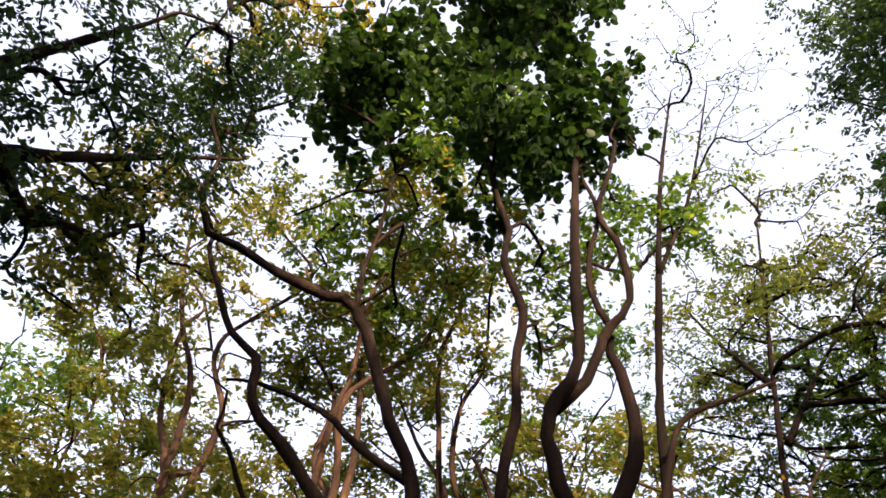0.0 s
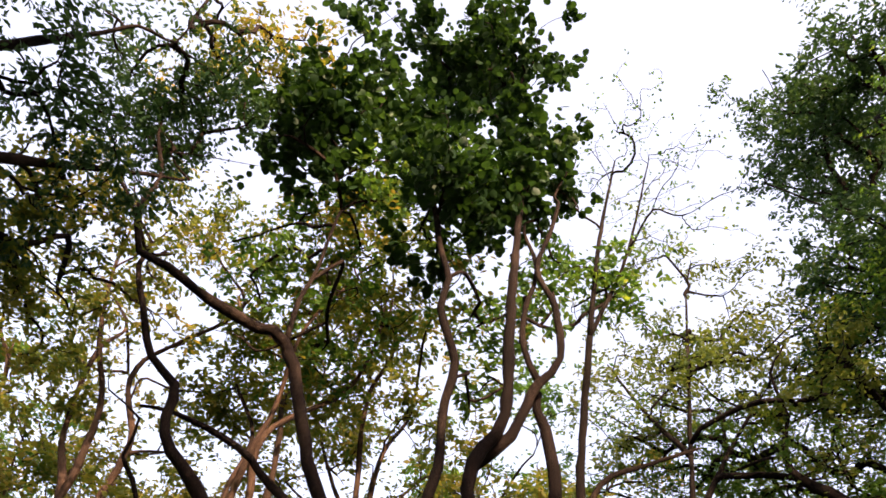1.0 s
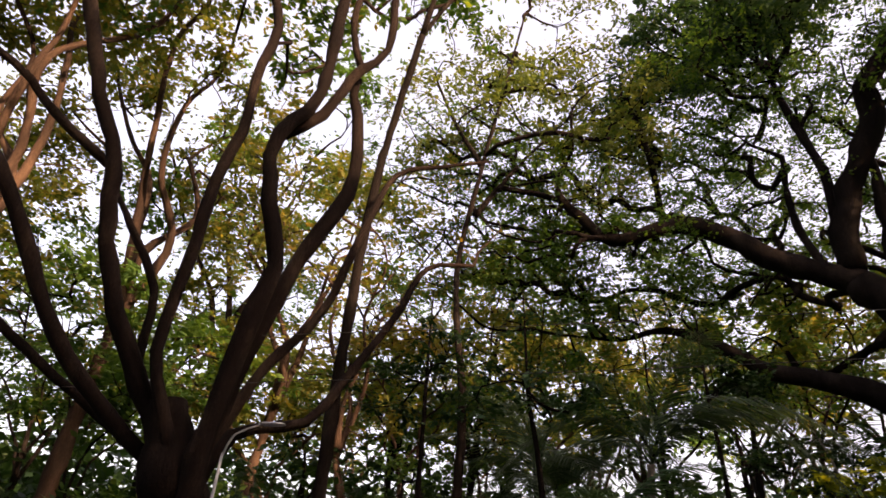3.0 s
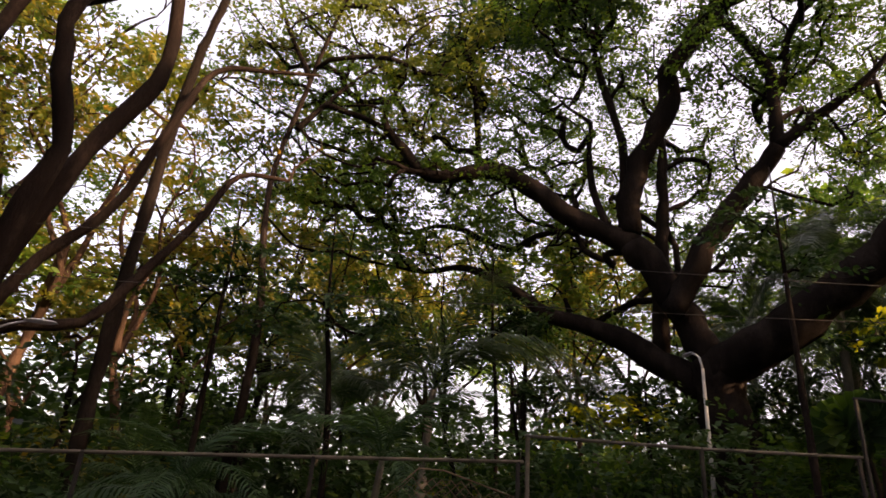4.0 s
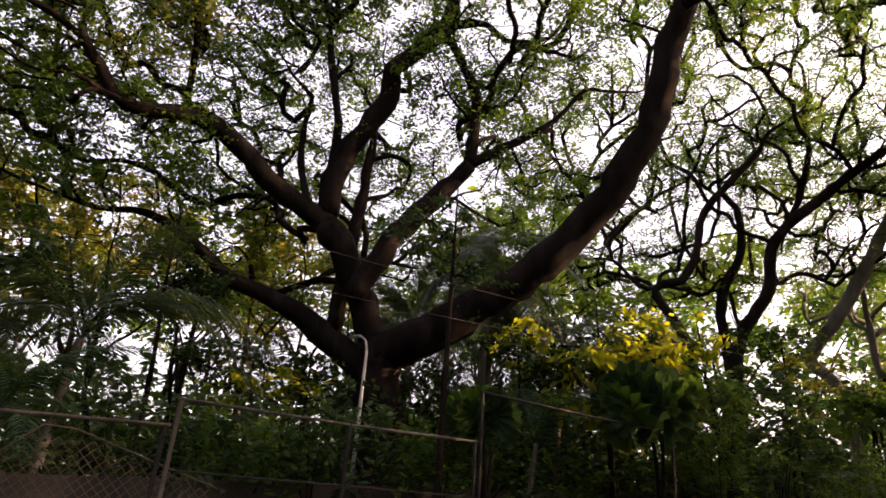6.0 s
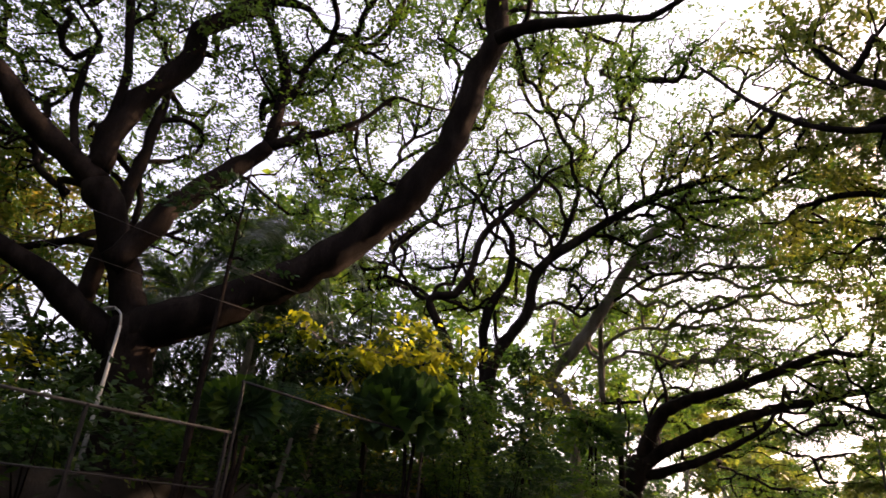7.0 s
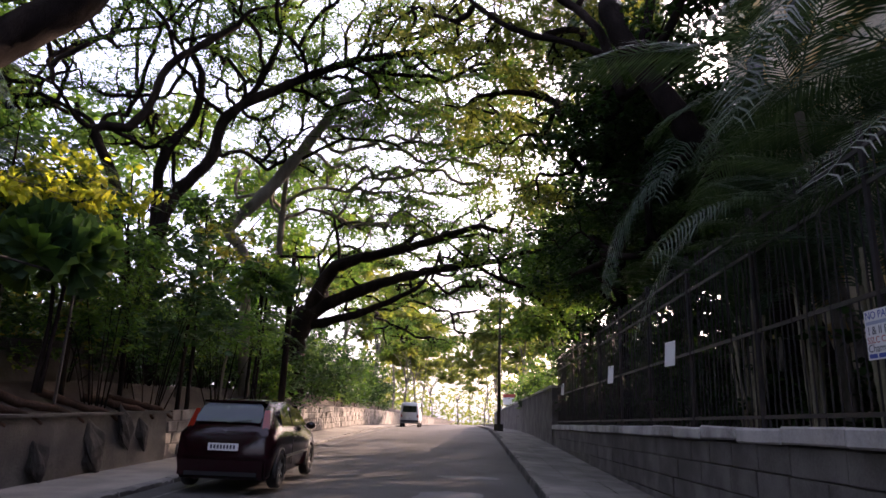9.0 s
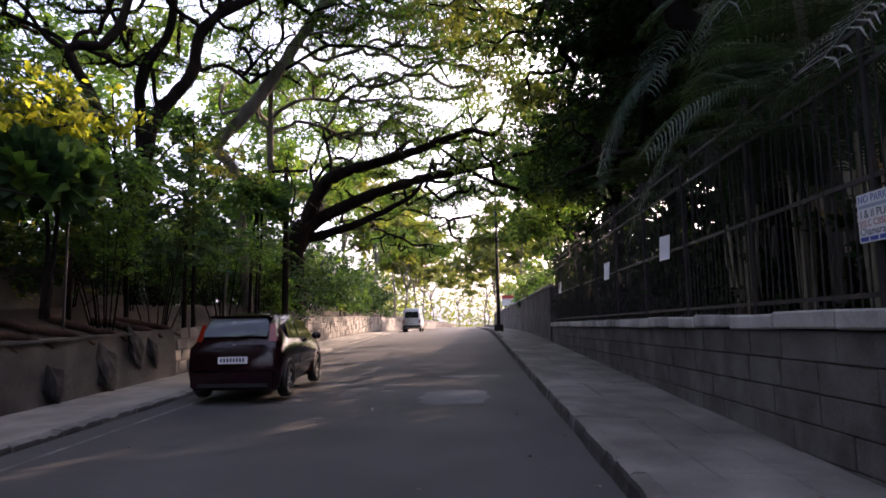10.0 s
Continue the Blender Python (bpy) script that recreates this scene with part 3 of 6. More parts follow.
ARCH_LIMBS = (
    [(0.04, 0.01, 0.51, 0.590), (-0.04, -0.01, 3.20, 0.545), (0.50, 0.13, 4.62, 0.497)],
    [(0.39, 0.10, 4.33, 0.386), (1.41, -0.17, 6.41, 0.332), (2.66, -0.43, 7.10, 0.275), (5.13, -0.57, 7.70, 0.220), (7.85, -0.90, 8.53, 0.163)],
    [(0.26, 0.07, 4.32, 0.358), (2.45, -0.21, 5.40, 0.302), (5.19, -0.57, 6.30, 0.245), (7.91, -1.15, 6.79, 0.187), (10.00, -1.93, 6.94, 0.130)],
    [(0.55, 0.14, 3.92, 0.248), (2.51, -0.12, 4.36, 0.200), (3.91, -0.56, 4.82, 0.153), (5.80, -1.01, 5.67, 0.107)],
)

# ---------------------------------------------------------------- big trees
# dark leaves for the shaded clump, green ones for its lit parts
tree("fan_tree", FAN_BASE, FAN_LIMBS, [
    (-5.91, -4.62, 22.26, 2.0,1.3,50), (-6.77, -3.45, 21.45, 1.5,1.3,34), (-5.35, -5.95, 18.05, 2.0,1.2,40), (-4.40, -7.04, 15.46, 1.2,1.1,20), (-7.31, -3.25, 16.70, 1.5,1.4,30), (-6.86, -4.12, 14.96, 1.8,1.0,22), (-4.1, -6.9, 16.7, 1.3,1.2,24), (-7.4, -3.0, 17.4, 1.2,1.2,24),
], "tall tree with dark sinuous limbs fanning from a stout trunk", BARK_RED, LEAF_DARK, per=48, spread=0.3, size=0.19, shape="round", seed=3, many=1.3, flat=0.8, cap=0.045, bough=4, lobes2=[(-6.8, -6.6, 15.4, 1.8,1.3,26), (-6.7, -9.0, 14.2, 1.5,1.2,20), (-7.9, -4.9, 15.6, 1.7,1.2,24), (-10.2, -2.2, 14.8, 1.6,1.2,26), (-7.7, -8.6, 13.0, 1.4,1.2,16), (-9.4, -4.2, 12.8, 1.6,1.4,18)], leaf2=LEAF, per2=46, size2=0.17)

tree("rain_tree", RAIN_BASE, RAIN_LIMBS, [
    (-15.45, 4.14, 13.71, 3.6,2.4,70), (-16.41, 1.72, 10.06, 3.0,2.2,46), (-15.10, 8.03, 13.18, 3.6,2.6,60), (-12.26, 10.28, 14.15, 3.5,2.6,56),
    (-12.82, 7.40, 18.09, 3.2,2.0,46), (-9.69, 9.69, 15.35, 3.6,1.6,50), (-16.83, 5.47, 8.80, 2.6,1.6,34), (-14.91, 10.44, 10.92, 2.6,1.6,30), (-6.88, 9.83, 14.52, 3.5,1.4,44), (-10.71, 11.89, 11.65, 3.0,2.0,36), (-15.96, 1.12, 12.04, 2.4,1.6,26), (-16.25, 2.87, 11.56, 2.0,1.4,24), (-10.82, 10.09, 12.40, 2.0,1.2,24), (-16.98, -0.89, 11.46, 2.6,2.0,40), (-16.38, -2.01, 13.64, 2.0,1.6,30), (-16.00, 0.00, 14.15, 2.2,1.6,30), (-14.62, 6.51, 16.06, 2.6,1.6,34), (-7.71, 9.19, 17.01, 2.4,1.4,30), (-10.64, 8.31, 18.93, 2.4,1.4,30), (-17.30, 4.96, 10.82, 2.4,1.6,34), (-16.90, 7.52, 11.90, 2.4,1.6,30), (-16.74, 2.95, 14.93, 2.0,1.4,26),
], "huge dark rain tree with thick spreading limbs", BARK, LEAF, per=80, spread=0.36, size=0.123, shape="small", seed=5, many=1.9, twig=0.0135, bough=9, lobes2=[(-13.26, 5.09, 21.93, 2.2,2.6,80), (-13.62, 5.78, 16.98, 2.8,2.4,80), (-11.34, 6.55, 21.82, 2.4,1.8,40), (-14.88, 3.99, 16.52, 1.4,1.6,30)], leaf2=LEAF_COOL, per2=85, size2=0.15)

tree("bent_tree", BEND_BASE, BEND_LIMBS, [
    (-12.80, 19.71, 14.15, 3.2,2.4,50), (-9.82, 20.13, 15.65, 3.2,2.0,50), (-15.15, 19.39, 12.60, 3.0,2.2,44), (-12.51, 22.57, 12.07, 2.6,1.8,34), (-15.39, 17.09, 14.93, 2.4,1.8,36), (-11.74, 17.41, 16.91, 2.6,1.6,36),
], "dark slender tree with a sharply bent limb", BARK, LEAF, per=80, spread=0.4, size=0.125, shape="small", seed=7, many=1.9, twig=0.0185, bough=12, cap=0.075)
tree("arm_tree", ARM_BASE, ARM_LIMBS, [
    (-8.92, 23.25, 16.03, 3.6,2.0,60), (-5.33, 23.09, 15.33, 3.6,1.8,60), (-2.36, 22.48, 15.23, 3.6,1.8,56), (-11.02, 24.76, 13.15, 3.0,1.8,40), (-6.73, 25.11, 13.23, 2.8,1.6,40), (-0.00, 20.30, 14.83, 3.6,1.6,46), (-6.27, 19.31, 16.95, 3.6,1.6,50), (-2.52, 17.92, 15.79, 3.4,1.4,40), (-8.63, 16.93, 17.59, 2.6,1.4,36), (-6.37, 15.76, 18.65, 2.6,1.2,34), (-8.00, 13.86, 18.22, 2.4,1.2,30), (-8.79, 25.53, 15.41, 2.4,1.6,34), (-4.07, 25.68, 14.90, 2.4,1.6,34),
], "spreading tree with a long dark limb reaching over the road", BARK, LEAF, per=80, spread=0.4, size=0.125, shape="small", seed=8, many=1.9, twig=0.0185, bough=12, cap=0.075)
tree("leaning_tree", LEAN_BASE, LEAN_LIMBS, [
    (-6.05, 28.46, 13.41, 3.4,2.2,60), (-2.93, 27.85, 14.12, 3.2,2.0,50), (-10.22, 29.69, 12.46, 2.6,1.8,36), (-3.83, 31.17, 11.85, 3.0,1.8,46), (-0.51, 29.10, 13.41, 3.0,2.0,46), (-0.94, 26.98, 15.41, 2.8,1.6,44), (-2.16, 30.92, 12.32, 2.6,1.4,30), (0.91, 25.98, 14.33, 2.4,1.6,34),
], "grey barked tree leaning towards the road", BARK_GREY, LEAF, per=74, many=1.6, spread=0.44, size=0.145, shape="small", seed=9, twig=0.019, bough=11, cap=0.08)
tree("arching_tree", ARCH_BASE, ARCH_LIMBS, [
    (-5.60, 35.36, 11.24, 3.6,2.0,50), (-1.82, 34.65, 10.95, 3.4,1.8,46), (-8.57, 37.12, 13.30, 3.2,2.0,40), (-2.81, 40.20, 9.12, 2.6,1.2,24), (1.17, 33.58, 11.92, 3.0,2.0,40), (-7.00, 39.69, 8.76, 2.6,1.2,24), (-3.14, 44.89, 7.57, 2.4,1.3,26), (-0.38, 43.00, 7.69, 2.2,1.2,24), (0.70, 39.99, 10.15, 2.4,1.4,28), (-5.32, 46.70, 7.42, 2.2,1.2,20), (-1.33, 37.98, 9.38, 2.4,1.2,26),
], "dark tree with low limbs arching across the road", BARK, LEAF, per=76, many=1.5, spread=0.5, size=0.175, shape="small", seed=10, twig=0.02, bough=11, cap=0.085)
# the gold lobes are sunlit crown edges, put into the leaf colour
tree("gold_tree", (2.3, -9.3, -0.2), [
    [(0, 0, -0.2, 0.4), (0.1, 0, 3, 0.35), (-0.3, 0.2, 6, 0.28), (-1.2, 0.3, 8, 0.2)],
    [(-1.2, 0.3, 8, 0.2), (-2.8, 0.5, 9.6, 0.12), (-4.4, 0.8, 11.5, 0.05)],
    [(-1.2, 0.3, 8, 0.16), (-1.8, 1.2, 10, 0.1), (-2.6, 1.8, 12.5, 0.04)],
], [
    (-0.63, -8.98, 10.04, 2.4,2.2,44), (-1.48, -8.37, 14.25, 2.0,1.4,40), (0.17, -10.00, 7.90, 2.2,1.6,14),
], "roadside tree with dark leaves and gold lit edges", BARK_RED, LEAF_COOL, per=85, spread=0.3, size=0.13, shape="small", seed=11, many=2.0, lobes2=[(-1.94, -7.76, 16.70, 1.5,0.9,20), (-3.09, -9.51, 10.65, 2.0,1.3,26), (-2.08, -9.78, 8.92, 1.6,1.2,16)], leaf2=LEAF_GOLD_SUN, per2=60, size2=0.13)


# added out of view overhead, to keep sky light off the trunks
tree("overhanging_tree", (5.6, 0.5, 0.5), [
    [(0, 0, -0.3, 0.42), (-0.1, 0.1, 3, 0.36), (-0.4, 0.1, 6, 0.3), (-0.9, 0, 8, 0.24)],
    [(-0.9, 0, 8, 0.2), (-2.4, 1.5, 10, 0.14), (-3.4, 3.6, 11.4, 0.06)],
    [(-0.9, 0, 8, 0.2), (-2.6, -1.2, 10.2, 0.14), (-4.0, -2.8, 11.6, 0.06)],
    [(-0.9, 0, 8, 0.18), (-0.4, 2.6, 10, 0.12), (0.2, 5, 11, 0.05)],
    [(-0.9, 0, 8, 0.18), (-0.2, -2.8, 10, 0.12), (0.2, -5.4, 11, 0.05)],
], [(3.0, 2.6, 12.4, 3.2,1.6,60), (2.6, -1.6, 12.6, 3.2,1.6,60), (5.4, 5.0, 11.8, 3.0,1.6,46), (5.6, -4.4, 12.0, 3.0,1.6,46), (5.6, 0.4, 13.4, 3.0,1.6,46), (2.6, -5.2, 13.4, 2.6,1.4,36)], "unseen leafy tree added over the road to shade the trunks", BARK, LEAF, per=30, spread=0.6, size=0.34, shape="small", seed=35, many=0.8)


def wild_tree(base, height, radius, seed, leaf, bark, label, per=70, size=0.2, clumps=110, spread=0.7, low=0.35):
    """A tree of the wood: a crooked stem that forks, and a loose crown of several lobes."""
    rng = np.random.default_rng(seed)
    r0 = 0.009 * height
    mid = np.array((rng.normal(0, 0.3), rng.normal(0, 0.3), height * low, r0 * 0.8))
    limbs = [[(0, 0, -0.4, r0 * 1.25), (*rng.normal(0, 0.12, 2), height * low * 0.5, r0), tuple(mid)]]
    lobes = []
    turn = rng.uniform(0, 6.28)
    for i in range(4):
        a = turn + i * 1.57 + rng.normal(0, 0.3)
        e = radius * rng.uniform(0.45, 0.8)
        h = height * rng.uniform(0.62, 0.9)
        end = np.array((math.cos(a) * e, math.sin(a) * e, h, r0 * 0.18))
        line = [tuple(mid)]
        for u in (0.2, 0.4, 0.6, 0.8):          # each limb climbs first, then bends outwards, and winds
            q = mid + (end - mid) * np.array([u ** 1.5, u ** 1.5, u ** 0.85, u ** 0.6])
            line.append((*(q[:3] + rng.normal(0, 0.025 * height * math.sqrt(u), 3) * np.array([1, 1, 0.4])), q[3]))
        limbs.append(line + [tuple(end)])
        lobes.append((base[0] + end[0], base[1] + end[1], base[2] + h, radius * 0.55, height * 0.16, clumps // 5))
    lobes.append((base[0], base[1], base[2] + height * 0.72, radius * 0.8, height * 0.2, clumps // 5))
    return tree("park_tree", base, limbs, lobes, label, bark, leaf, per=per, spread=spread, size=size, shape="small", seed=seed, twig=0.009)


def wood():
    """The trees that stand behind the big ones, from plan."""
    rng = np.random.default_rng(21)
    for bearing, d, h, r, kind in (
            (112, 18, 16, 4.2, 2), (67, 22, 11, 4, 2), (77, 20, 9, 4, 0), (88, 21, 12, 4, 2), (97, 22, 9, 4, 0), (111, 20, 9, 4, 2), (58, 23, 10, 4, 0), (70, 33, 14, 6, 2), (86, 36, 15, 6, 2), (105, 34, 14, 6, 2), (94, 29, 12, 5, 2), (155, 20.5, 15, 4.5, 2), (158, 24, 19, 5.5, 0), (149, 27, 21, 6, 2), (146, 14.5, 8.5, 3.2, 2), (126, 15, 19, 4.5, 2), (141, 18, 15, 4.5, 2), (152, 16, 20, 5, 2), (100, 19, 10, 3.4, 2), (90, 27, 9, 4, 2), (104, 17, 13, 3.6, 2), (116, 21, 21, 5, 0),
            (80, 24, 13, 4.5, 2), (137, 12.5, 18, 3.4, 2), (128, 22, 11, 5, 0), (140, 20, 10, 4.5, 2), (118, 23, 11, 4.5, 2), (151, 22, 11, 5, 0), (108, 24, 11, 4.5, 0), (133, 30, 14, 5.5, 0), (123, 17, 7, 3.5, 0), (95, 24, 16, 4.5, 0), (101, 26, 17, 5, 0), (120, 27, 19, 6, 0), (143, 27, 19, 6, 2), (84, 34, 16, 5, 2), (72, 27, 13, 4.5, 0), (64, 30, 15, 5, 0),
            (73, 40, 17, 6, 0), (55, 28, 14, 5, 0), (47, 32, 15, 5, 0), (40, 33, 15, 5, 0), (52, 42, 18, 6, 0), (34, 36, 15, 5, 0), (28, 38, 16, 5, 0), (22, 44, 17, 5.5, 0), (44, 46, 17, 6, 0), (32, 50, 17, 6, 0),
            (15, 47, 15, 5.5, 0), (11, 55, 15, 6, 3), (8, 68, 15, 6, 3), (-9, 42, 13, 4.5, 1), (-7, 55, 14, 5, 0), (-4.5, 72, 14, 5, 3), (4.6, 95, 13, 6, 3), (4.0, 125, 14, 7, 3), (-2.6, 88, 12, 5, 3), (5.8, 74, 12, 5, 3), (3.2, 160, 15, 7, 3), (-1.2, 120, 15, 8, 3), (1.0, 215, 20, 10, 3), (-1.5, 205, 19, 9, 3), (3.5, 225, 20, 10, 3), (0.0, 260, 24, 12, 3), (6.5, 82, 16, 6, 3), (-5, 95, 16, 6, 3)):
        b = radians(bearing)
        x, y = -math.sin(b) * d, math.cos(b) * d
        z = park(x, y) if x < -7.6 else rise(y) + 0.4
        leaf, bark, label = ((LEAF, BARK, "green park tree with a loose crown"), (LEAF_DARK, BARK, "dense dark green tree behind the wall"), (LEAF_GOLD_SUN, BARK_SUNLIT, "park tree with olive leaves and brown limbs in sunlit colours"), (LEAF_SUN, BARK_GREY, "distant tree with sunlit pale green leaves"))[kind]
        far = d > 30
        wild_tree((x, y, z), h, r, int(rng.integers(1, 9999)), leaf, bark, label, per=54 if bearing > 112 and d < 26 else 33 if d < 21 else 30 if not far else 30 if bearing < 20 else 15, size=0.188 if d < 21 else 0.2 if not far else 0.48 if d < 60 else 0.8, clumps=150 if not far else 130, spread=0.36 if not far else 0.55, low=0.32)


wood()
# added behind the camera: they keep open sky off the car and limbs
for bearing, d, h, r in ((195, 23, 13, 5), (205, 17, 12, 4.5), (216, 20, 13, 5), (232, 24, 14, 5), (162, 29, 17, 5.5), (245, 22, 14, 5)):
    q = radians(bearing)
    wild_tree((-math.sin(q) * d, math.cos(q) * d, rise(math.cos(q) * d) - 0.05), h, r, int(bearing * 3), LEAF, BARK, "unseen roadside tree added to close off the sky behind", per=22, size=0.36, clumps=150, spread=0.6, low=0.25)
tree("airy_tree", (-14.2, -1.6, 1.2), [
    [(0, 0, -0.3, 0.12), (0.3, 0.3, 4, 0.09), (-0.2, -0.1, 8, 0.07), (0.2, 0.4, 11, 0.06)],
    [(0.2, 0.4, 11, 0.06), (0.4, 0.9, 13.5, 0.045), (0.6, 1.4, 16, 0.03)],
    [(0.2, 0.4, 11, 0.08), (-0.3, -0.5, 13, 0.05), (-0.2, -1.3, 15, 0.02)],
    [(0.2, 0.3, 9.5, 0.08), (-0.3, 1.4, 11.5, 0.05), (-0.4, 2.6, 13, 0.02)],
], [(-13.98, -0.73, 16.15, 2.4,2.2,50), (-14.36, -2.02, 14.25, 1.8,1.5,28), (-14.99, 0.52, 14.69, 2.4,2.2,44), (-13.00, 0.00, 18.29, 1.4,1.0,16), (-14.92, 1.57, 17.18, 1.6,1.4,22), (-14.28, 2.52, 13.82, 2.0,1.6,36), (-14.92, 1.57, 12.15, 1.8,1.2,26)], "airy park tree with loose yellowish green leaves", BARK, LEAF_SUN, per=60, spread=0.4, size=0.15, shape="small", seed=14)

tree("bare_tree", (-10.9, -3.2, 1.2), [
    [(0, 0, -0.3, 0.13), (0.1, 0, 4, 0.11), (0.3, 0.2, 8, 0.09), (0.9, 0.9, 11.5, 0.07)],
    [(0.9, 0.9, 11.5, 0.07), (1.6, 1.6, 14, 0.05), (1.8, 2.4, 17, 0.02)],
    [(0.9, 0.9, 11.5, 0.05), (0.8, 2.0, 14, 0.04), (1.4, 3.2, 17.0, 0.015)],
], [(-8.99, -0.31, 17.89, 1.7,1.8,50), (-8.86, -1.56, 17.24, 1.4,1.6,36), (-9.48, 0.66, 16.28, 1.3,1.4,24)], "nearly bare tree with fine brown twigs", BARK, LEAF, per=5, spread=0.2, size=0.09, shape="oval", seed=12, twig=0.005)

# ---------------------------------------------------------------- walls, kerbs, fences


def block(w, d, h, material, name="block", jag=0.0, bevel=0.012, seed=0):
    """A cut stone: a box with chamfered, slightly uneven edges; its origin at the middle of its foot."""
    rng = np.random.default_rng(seed)
    bm = bmesh.new()
    bmesh.ops.create_cube(bm, size=1)
    for v in bm.verts:
        v.co = Vector((v.co.x * w, v.co.y * d, (v.co.z + 0.5) * h)) + Vector(rng.normal(0, jag, 3))
    bmesh.ops.bevel(bm, geom=bm.edges[:], offset=bevel, segments=1, affect="EDGES")
    me = bpy.data.meshes.new(name)
    bm.to_mesh(me)
    bm.free()
    me.materials.append(material)
    return me


def box(bm, x0, x1, y0, y1, z0, z1):
    m = Matrix.Translation(((x0 + x1) / 2, (y0 + y1) / 2, (z0 + z1) / 2)) @ Matrix.Diagonal((x1 - x0, y1 - y0, z1 - z0, 1))
    bmesh.ops.create_cube(bm, size=1, matrix=m)


def boxes_mesh(name, rows, material, bevel=0.0):
    bm = bmesh.new()
    for r in rows:
        box(bm, *r)
    if bevel:
        bmesh.ops.bevel(bm, geom=bm.edges[:], offset=bevel, segments=2, affect="EDGES")
    me = bpy.data.meshes.new(name)
    bm.to_mesh(me)
    bm.free()
    me.materials.append(material)
    return me


def sloped_core(name, x0, x1, y0, y1, top, material, label, low=-0.3, step=2.0):
    """The body of a wall between two lines, on the climbing ground."""
    n = int((y1 - y0) / step)
    v, f = [], []
    for j in range(n + 1):
        y = y0 + (y1 - y0) * j / n
        for x, z in ((x0, rise(y) + low), (x1, rise(y) + low), (x1, top(y)), (x0, top(y))):
            v.append((x, y, z))
        if j:
            for k in range(4):
                a, b = (j - 1) * 4 + k, (j - 1) * 4 + (k + 1) % 4
                f.append((a, b, b + 4, a + 4))
    f += [(3, 2, 1, 0), (4 * n, 4 * n + 1, 4 * n + 2, 4 * n + 3)]
    return tagged(new(name, mesh_of(name, v, f, material, False)), label, "wall", kind="structure")


wall_left = sloped_core("wall_left", LEFT_WALL - 0.36, LEFT_WALL - 0.03, -24, 140, lambda y: rise(y) + 1.17, MORTAR, "rough grey stone retaining wall of the park")
wall_right = sloped_core("wall_right", RIGHT_WALL + 0.03, RIGHT_WALL + 0.36, -12, 28, lambda y: 1.555, MORTAR, "dressed dark stone wall under the railing")
wall_far = sloped_core("wall_far_right", RIGHT_WALL - 0.02, RIGHT_WALL + 0.4, 28.01, 95, lambda y: 3.2, STONE_DARK, "tall grey rendered stone wall further up the road")
part("coping", boxes_mesh("coping", [(RIGHT_WALL - 0.08, RIGHT_WALL + 0.46, 28, 95, 3.2, 3.3)], CAP, 0.01), wall_far, "pale coping")

# added backing that keeps bright sky from showing through the railing
sloped_core("wall_compound", 8.1, 8.4, 19.5, 75, lambda y: rise(y) + 4.2, RENDER, "plain stained wall added to block the sky behind the railing")

sloped_core("wall_park", -9.75, -9.5, -1.0, 18.0, lambda y: 2.0 + 0.077 * y, RENDER, "low dark rendered garden wall inside the park", 0.6)

# railing on the right-hand wall
COPE = 1.735
railing = tagged(new("railing"), "tall dark iron railing on the stone wall", "fence")
railing.location = (RIGHT_WALL + 0.2, 0, COPE)


def bar_mesh(h, r, material, name, spike=True):
    line = np.array([(0, 0, -0.02, r), (0, 0, h, r), (0, 0, h + 0.02, r * 1.5), (0, 0, h + 0.1, 0.003)] if spike else [(0, 0, -0.02, r), (0, 0, h, r)])
    v, f = tube(line, 6)
    return mesh_of(name, v, f, material, False)


BAR = bar_mesh(2.6, 0.011, IRON, "bar")
TALL = bar_mesh(2.75, 0.035, IRON, "post", False)
rng0 = np.random.default_rng(4)
for i in range(202):
    y = -4.4 + 0.16 * i
    if i % 16 == 0:
        part("post", TALL, railing, m=pose(0, y, 0))
    else:
        part("bar", BAR, railing, m=pose(rng0.normal(0, 0.004), y, 0, rng0.normal(0, 0.5), rng0.normal(0, 0.4)))
for z in (0.12, 1.15, 2.15, 2.5):
    part("rail", boxes_mesh("rail", [(-0.012, 0.012, -4.4, 27.9, z - 0.022, z + 0.022)], IRON), railing)

# papers tied to the railing
for y, z, w, h in ((12.05, 2.76, 0.55, 0.43), (17.2, 2.76, 0.55, 0.43), (26.2, 2.84, 0.55, 0.43)):
    sheet = tagged(new("paper_notice", boxes_mesh("paper", [(-0.003, 0.003, -w / 2, w / 2, 0, h)], PAPER, 0.001)), "white paper notice tied to the iron railing", "notice", "notices on the railing")
    sheet.matrix_world = pose(RIGHT_WALL + 0.165, y, z, 1.5, 3, 2)


def text(words, size, material, parent, x, y, z):
    """Letters that face the road."""
    c = bpy.data.curves.new("words", "FONT")
    c.body, c.size, c.extrude, c.align_x = words, size, 0.0006, "LEFT"
    ob = new("lettering", c)
    c.materials.append(material)
    ob.parent = parent
    ob.matrix_basis = Matrix.Translation((x, y, z)) @ Euler((radians(90), 0, radians(-90))).to_matrix().to_4x4()
    return ob


sign = tagged(new("parking_sign"), "white no parking sign with blue lettering on the railing", "sign")
sign.matrix_world = pose(RIGHT_WALL + 0.15, 6.03, 2.31, 0, 0, 2)
part("panel", boxes_mesh("panel", [(-0.004, 0.004, -0.68, 0, 0, 0.43)], PAPER, 0.002), sign)
text("NO PARKING", 0.093, INK_BLUE, sign, -0.006, -0.02, 0.35)
text("I & II PUC", 0.1, INK_DARK, sign, -0.006, -0.04, 0.215)
text("SSLC CBSE", 0.08, INK_RED, sign, -0.006, -0.02, 0.14)
